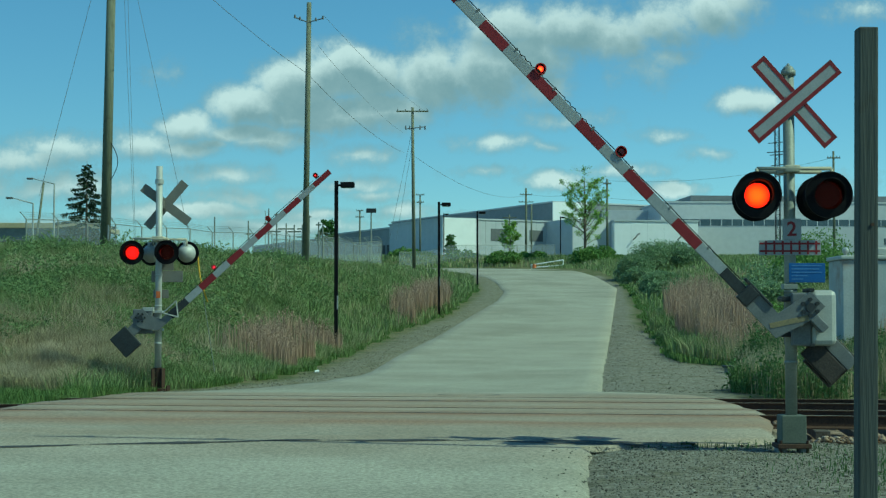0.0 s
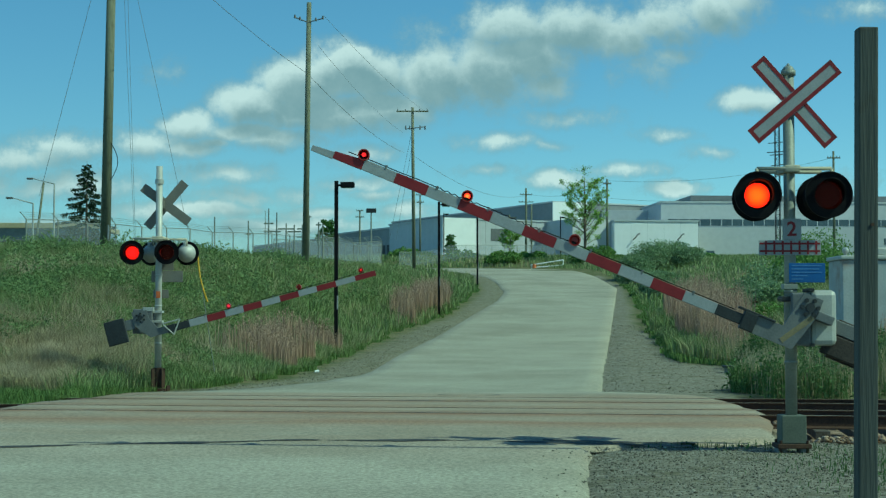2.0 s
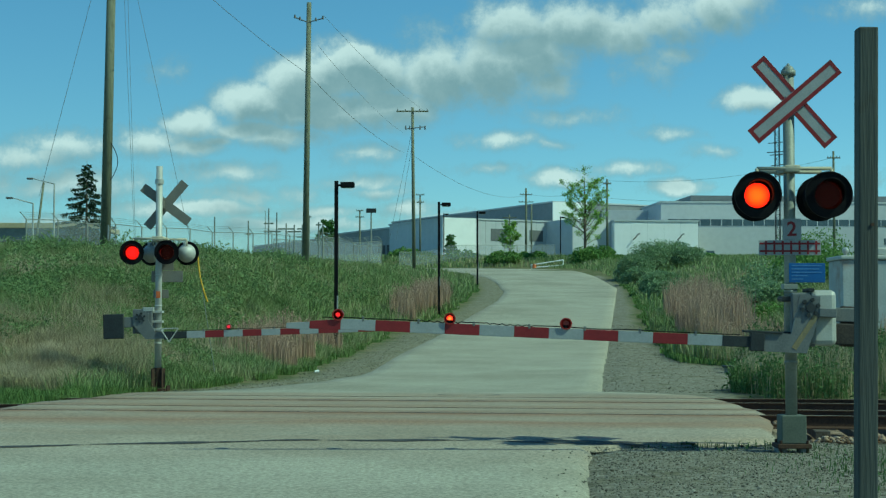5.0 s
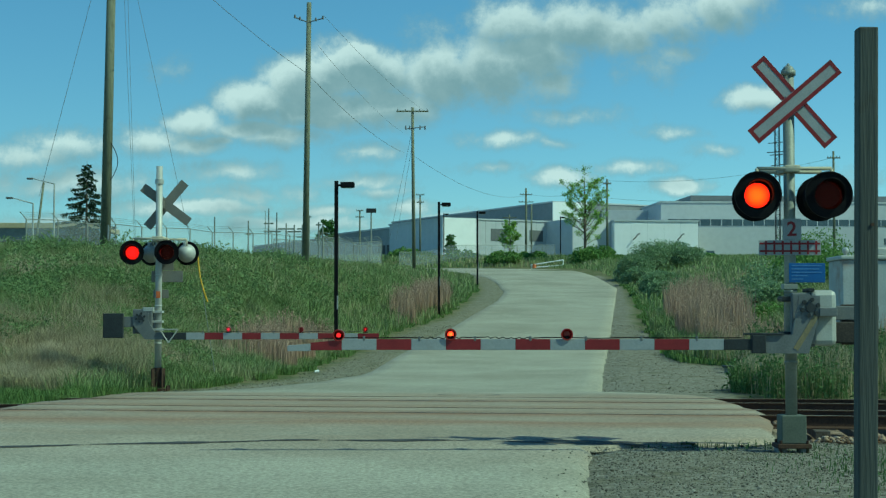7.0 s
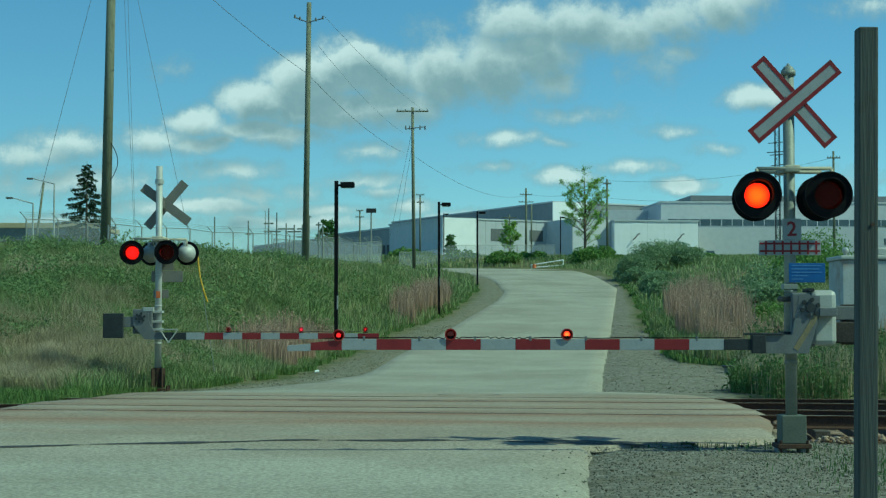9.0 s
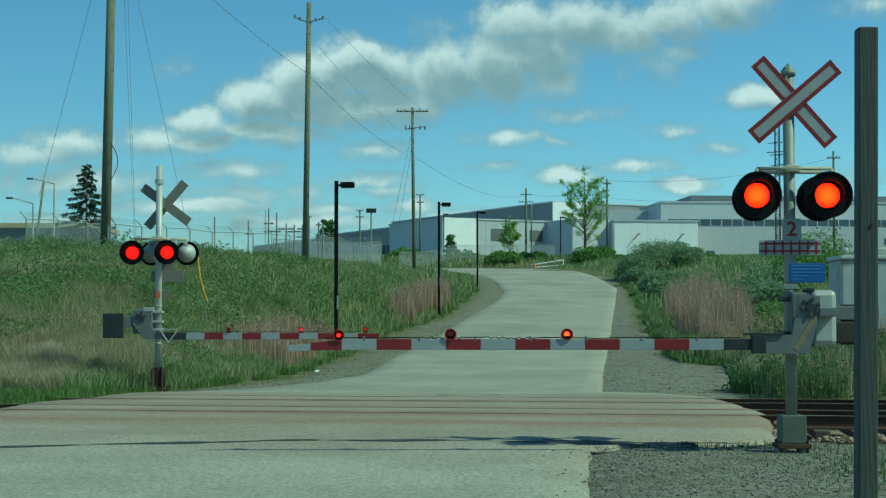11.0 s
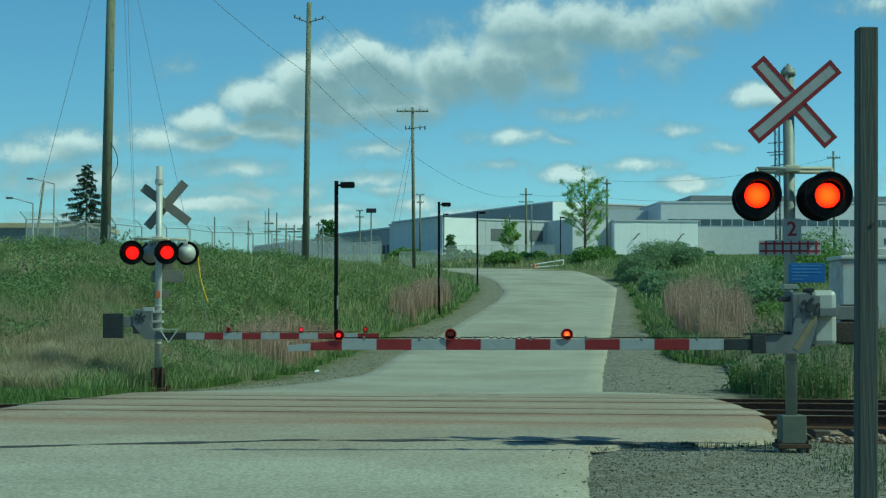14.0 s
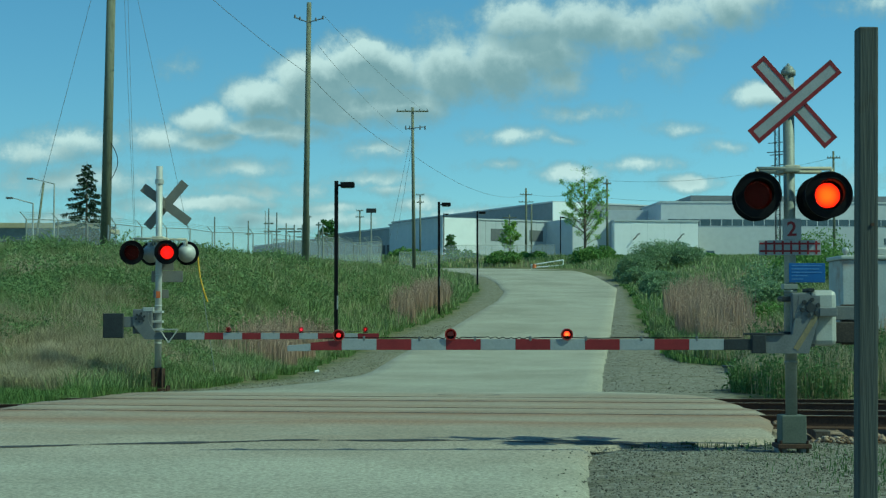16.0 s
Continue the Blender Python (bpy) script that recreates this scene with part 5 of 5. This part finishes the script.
reed_bed(2600, 46, 56, 1, 0.9, 2.8, 0.7, 1.5, 26)

# tall dark weeds beside the track, behind the near mast
p = scatter(15000, 31.4, 47, 1, -0.1, 8, keep=lambda x, y: noise.noise((x * 0.9, y * 0.6, 19)) > -0.22)
h = tussock_h(p, 0.25, 1.25, 8)
blades("weeds", "tall dark green weeds beside the track", p, h, RNG.uniform(0.008, 0.02, len(p)), RNG.uniform(0.05, 0.4, len(p)), WEED)
q = np.repeat(p[::3], 9, axis=0)
q = q + np.stack([RNG.normal(0, 0.10, len(q)), RNG.normal(0, 0.10, len(q)), np.repeat(h[::3], 9) * RNG.uniform(0.1, 1.0, len(q))], 1)
tagged(leaves("weed_leaves", q, 0.055, WEED), "dark green leaves of tall weeds", "weeds", kind="stuff")
p = scatter(13000, 31.6, 50, 1, 0.0, 8)
blades("dry_grass", "pale dry stalks among the weeds", p, field_h(p, 0.5, 1.2, 0.8, 9), RNG.uniform(0.008, 0.018, len(p)), RNG.uniform(0.05, 0.3, len(p)), DRY)

def bush(at, rx, ry, rz, n, leaf, mat=BUSH, label="dense dark green bush on the rise", seed=1):
    b = thing("bush", label, "bush", at, "bushes on the rise")
    r = random.Random(seed)
    clumps = []
    bm = bmesh.new()
    for i in range(26):
        a, e = r.uniform(0, 2 * math.pi), r.uniform(0.05, 1.0)
        c = Vector((rx * 0.8 * math.cos(a) * math.sqrt(1 - e * e * 0.8), ry * 0.8 * math.sin(a) * math.sqrt(1 - e * e * 0.8), rz * (0.25 + 0.62 * e)))
        clumps.append((c, r.uniform(0.2, 0.36) * rz))
        rod(bm, (c.x * 0.15, c.y * 0.15, -0.1), c, 0.04, 0.012, 5)
    part("stems", bm, BARK, b)
    pts = []
    for c, cr in clumps:
        k = n // len(clumps)
        v = RNG.normal(size=(k, 3))
        v /= np.linalg.norm(v, axis=1)[:, None]
        rad = cr * RNG.uniform(0.45, 1.15, k) ** 0.6
        pts.append(np.array(c) + v * rad[:, None] * np.array([1.5, 1.5, 1.0]))
    pts = np.concatenate(pts)
    pts = pts[pts[:, 2] > 0.02]
    leaves("foliage", pts, leaf, mat, b)
    return b


for i, (x, y, rx, rz) in enumerate(((16.6, 137, 1.5, 1.9), (18.2, 139, 1.8, 2.7), (20.0, 141, 1.8, 2.4), (21.4, 139, 1.3, 1.6), (15.6, 128, 1.2, 1.3), (14.6, 108, 1.2, 1.5), (13.8, 101, 0.8, 1.1))):
    bush((x, y, ground_z(x, y) - 0.1), rx, rx, rz, 8000, 0.10, seed=i)
for i, (x, y, rx, rz) in enumerate(((14.5, 70, 1.6, 1.7), (16.5, 72, 1.5, 2.0), (13.2, 66, 1.2, 1.3), (18.5, 80, 1.8, 2.4), (17.2, 62, 1.5, 1.3), (12.2, 58, 1.0, 1.0))):
    bush((x, y, ground_z(x, y) - 0.1), rx, rx, rz, 5200, 0.085, GREENBUSH if i % 2 else BUSH, "green shrub on the slope beside the road", 20 + i)
for i, (x, y, rx, rz) in enumerate(((7.2, 190, 2.2, 1.4), (11.0, 196, 2.2, 1.2), (16.4, 184, 1.8, 1.9), (18.4, 186, 1.7, 1.9), (21.0, 194, 2.4, 0.9), (24.5, 196, 2.6, 0.9), (2.5, 200, 2.4, 1.3), (-4, 205, 3, 1.6), (28, 205, 3, 1.0), (33, 205, 3, 1.0))):
    bush((x, y, ground_z(x, y) - 0.2), rx, rx, rz, 2400, 0.2, GREENBUSH, "green hedge clump in front of the warehouses", 40 + i)


def tree(at, h, spread, n, leaf, label, seed, mat=SPRING, clear=0.2, cone=0.75, high=0.95):
    t = thing("tree", label, "tree", at, "young trees")
    r = random.Random(seed)
    bm = bmesh.new()
    rod(bm, (0, 0, -0.2), (0.05, 0, h * 0.5), 0.018 * h, 0.011 * h, 10)
    rod(bm, (0.05, 0, h * 0.5), (0.0, 0.05, h * 0.95), 0.011 * h, 0.002 * h, 8)
    part("trunk", bm, BARK, t, "", True)
    tips = []
    for i in range(60):
        bm = bmesh.new()
        k = r.uniform(clear, high)
        a = r.uniform(0, 2 * math.pi)
        ln = spread * (1.15 - cone * k) * r.uniform(0.6, 1.1)
        p0 = Vector((0.03, 0, h * k))
        p1 = p0 + Vector((math.cos(a) * ln, math.sin(a) * ln, ln * r.uniform(0.5, 1.2)))
        rod(bm, p0, p1, 0.005 * h * (1.2 - k), 0.001 * h, 5)
        for j in range(3):
            q = p0.lerp(p1, r.uniform(0.45, 1.0))
            e = q + Vector((r.gauss(0, 1), r.gauss(0, 1), r.uniform(0, 1))) * spread * 0.16
            rod(bm, q, e, 0.0016 * h, 0.0006 * h, 4)
            tips += [(q, e), (q.lerp(p1, 0.6), p1)]
        part("limb", bm, BARK, t)
    per = n // len(tips)
    pts = []
    for a, b in tips:
        kk = RNG.random(per)[:, None]
        pts.append(np.array(a) * (1 - kk) + np.array(b) * kk + RNG.normal(0, spread * 0.055, (per, 3)))
    leaves("crown", np.concatenate(pts), leaf, mat, t)
    return t


tree((16.9, 190, ground_z(16.9, 190)), 10.6, 2.6, 8500, 0.115, "young tree in bright spring leaf beside the bend", 3, clear=0.16, cone=0.2, high=0.76)
tree((0.9, 205, ground_z(0.9, 205) - 0.3), 3.2, 0.9, 2400, 0.16, "small sapling in fresh leaf", 4, GREENLEAF)
tree((8.6, 205, ground_z(8.6, 205)), 4.6, 1.5, 2600, 0.16, "small yellow-green tree in fresh leaf", 5)
tree((-15.6, 215, ground_z(-15.6, 215)), 5.0, 1.7, 3600, 0.18, "small dark green tree before the warehouse wall", 6, GREENLEAF)


def spruce(at, h, r0, seed):
    t = thing("spruce_tree", "dark slender spruce with thin drooping boughs", "tree", at)
    r = random.Random(seed)
    part("trunk", tube((0, 0, -0.2), (0, 0, h), 0.14, 0.01, 8), BARK, t, "", True)
    bm, pts = bmesh.new(), []
    for i in range(90):
        k = 0.08 + 0.9 * i / 90
        a = i * 2.39996
        ln = r0 * (1 - k) ** 0.8 * r.uniform(0.65, 1.15) + 0.08
        p0 = Vector((0, 0, h * k))
        p1 = p0 + Vector((math.cos(a) * ln, math.sin(a) * ln, -0.18 * ln + 0.12 * ln * r.random()))
        rod(bm, p0, p1, 0.02, 0.006, 4)
        for j in range(int(80 * ln) + 12):
            q = p0.lerp(p1, r.uniform(0.2, 1.0))
            pts.append((q.x + r.gauss(0, 0.05), q.y + r.gauss(0, 0.05), q.z - abs(r.gauss(0, 0.10))))
    part("boughs", bm, BARK, t)
    leaves("needles", np.array(pts), 0.09, NEEDLE, t, 0, 2.2)
    return t


spruce((-24.6, 110, ground_z(-24.6, 110)), 7.4, 2.9, 2)


# ---- fences ----
def chain_link():
    m, n, l, p = node_mat("chain_link_fabric")
    tr, ms = n.new("ShaderNodeBsdfTransparent"), n.new("ShaderNodeMixShader")
    p.inputs["Base Color"].default_value = (0.42, 0.44, 0.45, 1)
    p.inputs["Metallic"].default_value, p.inputs["Roughness"].default_value = 0.4, 0.5
    ms.inputs[0].default_value = 0.32
    l.new(tr.outputs[0], ms.inputs[1])
    l.new(p.outputs[0], ms.inputs[2])
    l.new(ms.outputs[0], n["Material Output"].inputs["Surface"])
    return m


LINK = chain_link()


def fence(a, b, n, h, label, outrigger=True, tall=()):
    f = thing("chain_link_fence", label, "fence", (0, 0, 0), "chain-link fences")
    a, b = Vector(a), Vector(b)
    tops = []
    for i in range(n + 1):
        q = a.lerp(b, i / n)
        z = ground_z(q.x, q.y)
        bm = tube((q.x, q.y, z - 0.2), (q.x, q.y, z + h), 0.04, seg=6)
        if outrigger:
            rod(bm, (q.x, q.y, z + h), (q.x - 0.32, q.y - 0.15, z + h + 0.38), 0.025, seg=5)
        part("post", bm, GALV, f)
        tops.append((q, z))
    for (p, z0), (q, z1) in zip(tops, tops[1:]):
        bm = tube((p.x, p.y, z0 + h), (q.x, q.y, z1 + h), 0.025, seg=5)
        part("top_rail", bm, GALV, f)
        bm = bmesh.new()
        vs = [bm.verts.new(v) for v in ((p.x, p.y, z0), (q.x, q.y, z1), (q.x, q.y, z1 + h), (p.x, p.y, z0 + h))]
        bm.faces.new(vs)
        part("mesh_panel", bm, LINK, f)
        if outrigger:
            bm = bmesh.new()
            for k in (0.4, 0.7, 1.0):
                o = Vector((-0.32, -0.15, 0.38)) * k
                rod(bm, Vector((p.x, p.y, z0 + h)) + o, Vector((q.x, q.y, z1 + h)) + o, 0.009, seg=4)
            part("barbed_wire", bm, GALV, f)
    return f


fence((-23.0, 88), (-5.3, 138), 17, 2.6, "galvanised chain-link fence with barbed-wire outriggers")
fence((-12.5, 118), (-5.3, 138), 8, 2.3, "inner galvanised chain-link fence", False)
fence((-5.2, 190), (14, 200), 12, 1.9, "low chain-link fence before the warehouses", False)


def steel_mast(x, y, top, arms, label="grey steel mast of a substation", r=0.07):
    z = ground_z(x, y)
    s = thing("substation_mast", label, "mast", (x, y, z), "substation masts")
    part("mast", tube((0, 0, -0.2), (0, 0, top - z), r, r * 0.7, 8), GALV, s)
    for dz, half in arms:
        part("cross_arm", tube((-half, 0, top - z - dz), (half, 0, top - z - dz), r * 0.8, seg=6), GALV, s)
    return s


for px, top, arms in ((-14.4, 8.6, ((1.0, 0.2),)), (-16.9, 8.9, ()), (-12.9, 9.5, ((1.1, 0.35), (1.7, 0.35))), (-12.3, 9.2, ((1.4, 0.3),)), (-11.6, 8.4, ((0.4, 0.6),)), (-11.0, 8.3, ((0.5, 0.5),)), (-10.4, 8.3, ((0.3, 0.4), (0.9, 0.4))), (-9.9, 9.0, ((0.1, 0.15),)), (-9.2, 8.5, ((0.2, 0.2),)), (-8.9, 8.4, ())):
    steel_mast(px, 118, top + 0.35, arms)
steel_mast(-13.15, 118, 9.7, (), r=0.03)
# floodlight pole by the warehouse
fl = steel_mast(-10.0, 222, 17.0, ((0.1, 0.5),), "floodlight pole with a twin head", 0.13)
part("floodlight", bar((-0.7, -0.2, 17.0 - ground_z(-10, 222) - 0.35), (0.7, 0.2, 17.0 - ground_z(-10, 222) + 0.25), 0.05), DARKGREY, fl)


def cobra_lamp(x, y, top, reach):
    z = ground_z(x, y)
    s = thing("street_lamp", "tall pale street lamp with a curved arm", "street lamp", (x, y, z), "highway lamps")
    part("pole", tube((0, 0, -0.3), (0, 0, top - z), 0.11, 0.07, 8), ALU, s)
    part("arm", tube((0, 0, top - z - 0.05), (reach, 0, top - z + 0.45), 0.05, 0.04, 6), ALU, s)
    part("lamp_head", box(bmesh.new(), (reach - 0.6 if reach < 0 else reach, -0.15, top - z + 0.36), (reach if reach < 0 else reach + 0.6, 0.15, top - z + 0.54), None, 0.05), GREY, s)
    return s


cobra_lamp(-36.6, 150, 14.5, -2.0)
cobra_lamp(-36.0, 140, 11.9, -1.8)
cobra_lamp(-33.0, 148, 13.6, 0.01)
leanpole = utility_pole((-38.6, 150, ground_z(-38.6, 150)), (-37.6, 150, 14.6), 0.13, 0.10, (), "leaning wooden prop pole")

# lattice mast and silver cabinet beyond the crossing
z = ground_z(25.2, 120)
lm = thing("lattice_mast", "dark steel lattice mast with stub arms", "mast", (25.2, 120, z))
H = 16.2 - z
for sx in (-0.16, 0.16):
    for sy in (-0.16, 0.16):
        part("leg", tube((sx, sy, -0.2), (sx, sy, H), 0.03, seg=5), DARKGREY, lm)
bm = bmesh.new()
for i in range(int(H / 0.32)):
    s = 1 if i % 2 else -1
    rod(bm, (-0.16 * s, -0.16, i * 0.32), (0.16 * s, -0.16, (i + 1) * 0.32), 0.016, seg=4)
    rod(bm, (-0.16, -0.16, i * 0.32), (0.16, -0.16, i * 0.32), 0.016, seg=4)
part("lacing", bm, DARKGREY, lm)
for dz, a, b in ((1.3, -0.7, 0.4), (2.0, -0.8, 0.7), (2.2, -0.6, 0.6), (3.0, -0.5, 0.4), (3.6, -0.6, 0.8)):
    part("stub_arm", tube((a, -0.2, H - dz), (b, -0.2, H - dz + 0.1), 0.035, seg=5), DARKGREY, lm)

SILVER = surface("silver_cabinet", (0.36, 0.37, 0.36), (0.47, 0.48, 0.46), 1.5, 20, 0.55, 0.25, bump=0.05, stain=(0.30, 0.22, 0.17), stain_at=0.6)
cz = ground_z(12.6, 46) - 0.2
cab = thing("signal_cabinet", "silver metal signal cabinet with a vented lid", "cabinet", (12.4, 46, cz))
ch = 3.35 - cz
part("body", bar((-1.1, -0.8, 0), (1.4, 0.8, ch - 0.12), 0.03), SILVER, cab)
part("lid", bar((-1.16, -0.86, ch - 0.12), (1.46, 0.86, ch), 0.03), ALU, cab)
for x in (-0.95, -0.55):
    bm = tube((x, -0.6, ch), (x, -0.6, ch + 0.08), 0.05, seg=8)
    bmesh.ops.create_uvsphere(bm, u_segments=10, v_segments=6, radius=0.10, matrix=Matrix.Translation((x, -0.6, ch + 0.14)))
    part("vent", bm, ALU, cab, "", True)
bm = bar((0.0, -0.4, ch), (0.6, 0.2, ch + 0.25), 0.05)
part("hatch", bm, ALU, cab)

# ---- stones and scraps ----
ICO = bmesh.new()
bmesh.ops.create_icosphere(ICO, subdivisions=1, radius=1.0)
ICO_V = np.array([v.co for v in ICO.verts])
ICO_F = [tuple(v.index for v in f.verts) for f in ICO.faces]
ICO.free()


def stones(name, label, pts, r, material, flat=0.6):
    n = len(pts)
    k = len(ICO_V)
    jit = RNG.uniform(0.65, 1.25, (n, k, 1))
    sc = (r[:, None] * RNG.uniform(0.6, 1.3, (n, 3)))[:, None, :] * np.array([1, 1, flat])
    v = (ICO_V[None] * jit * sc + pts[:, None, :]).reshape(-1, 3)
    return tagged(raw_mesh(name, v, k, ICO_F, material), label, "stones", kind="stuff")


PEBBLE = leafy("grey_pebbles", [(0.055, 0.05, 0.038), (0.12, 0.112, 0.085), (0.18, 0.168, 0.13), (0.36, 0.34, 0.28)], 0.95, 0, 0)
ROCK = leafy("brown_ballast_stones", [(0.10, 0.06, 0.035), (0.22, 0.14, 0.085), (0.46, 0.36, 0.26), (0.18, 0.10, 0.055)], 0.95, 0, 0)
pts = []
while len(pts) < 15000:
    y = random.uniform(12.2, 20.2)
    x = random.uniform(0.6, 6.2)
    e = lerp_table(ROAD_SIDE_R, y) + 0.15 * noise.noise((y * 3, 1, 0))
    if x > e + 0.02 or (random.random() < 0.10 * (1 - (e - x) / 0.8) and x > e - 0.8):
        pts.append((x, y, ground_z(x, y) + (0.02 if x <= e else 0.004)))
pts = np.array(pts)
stones("gravel_stones", "loose grey gravel beside the road edge", pts, RNG.uniform(0.003, 0.012, len(pts)) * np.where(RNG.random(len(pts)) < 0.03, 2.2, 1.0), PEBBLE)
pts = np.array([(x, y - 0.14 * x, 0) for x, y in zip(RNG.uniform(4.7, 9.5, 4200), RNG.uniform(19.9, 23.6, 4200))])
pts = np.array([(x, y, ground_z(x, y) + 0.02 + RNG.uniform(0, 0.05)) for x, y, _ in pts])
stones("ballast_stones", "rust-brown track ballast stones", pts, RNG.uniform(0.02, 0.05, len(pts)), ROCK, 0.7)
pts = np.array([(x, y - 0.14 * x, 0) for x, y in zip(RNG.uniform(-12, -8.6, 1600), RNG.uniform(22, 32.0, 1600))])
pts = np.array([(x, y, ground_z(x, y) + 0.02 + RNG.uniform(0, 0.06)) for x, y, _ in pts])
stones("ballast_stones", "rust-brown track ballast stones", pts, RNG.uniform(0.035, 0.08, len(pts)), ROCK, 0.7)
pts = []
while len(pts) < 3600:
    y = random.uniform(33, 75)
    if random.random() < 0.55:
        x = random.uniform(lerp_table(ROAD_SIDE_R, y) + 0.05, lerp_table(EDGE_R, y) + 0.3)
    else:
        x = random.uniform(lerp_table(EDGE_L, y) - 0.2, lerp_table(ROAD_SIDE_L, y) - 0.02)
    pts.append((x, y, ground_z(x, y) + 0.005))
pts = np.array(pts)
stones("shoulder_gravel", "scattered grey gravel on the shoulders", pts, RNG.uniform(0.008, 0.024, len(pts)), PEBBLE)
# tufts in the gravel near the mast
pts = np.array([(x, y, ground_z(x, y)) for x, y in zip(np.concatenate([RNG.normal(3.4, 0.6, 140), RNG.normal(4.9, 0.6, 2400), RNG.normal(2.7, 0.35, 250)]), np.concatenate([RNG.normal(18.7, 0.3, 140), RNG.normal(15.4, 1.3, 2400), RNG.normal(19.1, 0.1, 250)])) if x > lerp_table(ROAD_SIDE_R, y) - 0.1])
blades("gravel_tufts", "thin green tufts growing in the gravel", pts, RNG.uniform(0.02, 0.10, len(pts)), RNG.uniform(0.006, 0.014, len(pts)), RNG.uniform(0.2, 0.9, len(pts)), WEED)

cup = thing("litter_cup", "white paper cup lying on the gravel shoulder", "litter", Matrix.Translation((-3.42, 43.4, ground_z(-3.42, 43.4) + 0.045)) @ pose(0, 0, 0, 0, 80, 20))
bm = bmesh.new()
rod(bm, (0, 0, -0.055), (0, 0, 0.055), 0.032, 0.045, 14)
part("cup", bm, CLADW, cup)
slab = thing("steel_plate", "dark steel plate lying on the gravel", "plate", Matrix.Translation((8.1, 43.6, ground_z(8.1, 43.6) + 0.17)))
part("plate", bar((-0.45, -0.3, -0.03), (0.45, 0.3, 0.03), 0.006), DARKGREY, slab)
part("block", bar((-0.4, -0.22, -0.24), (0.4, 0.22, -0.032), 0.01), GRAVEL, slab)
barr = thing("road_barrier", "low white and orange barrier rail by the bend", "barrier", (12.0, 182, ground_z(12.0, 182)))
part("rail", tube((-2.0, 0, 0.35), (1.7, 0, 0.95), 0.06, seg=6), CLADW, barr)
part("rail", tube((-1.4, 0, 0.1), (1.7, 0, 0.35), 0.06, seg=6), CLADW, barr)
for x in (-1.9, 1.7):
    part("post", tube((x, 0, -0.1), (x, 0, 1.0 if x > 0 else 0.5), 0.06, seg=6), CLADW, barr)
part("barrel", tube((-1.6, -0.2, 0), (-1.6, -0.2, 0.45), 0.22, 0.18, 10), surface("orange_plastic", (0.5, 0.13, 0.04), (0.6, 0.18, 0.06), 3, 30, 0.6, bump=0), barr, "faded orange barrel")


def motions():
    for ob, rows in KEYED:
        walk(ob, rows)


motions()
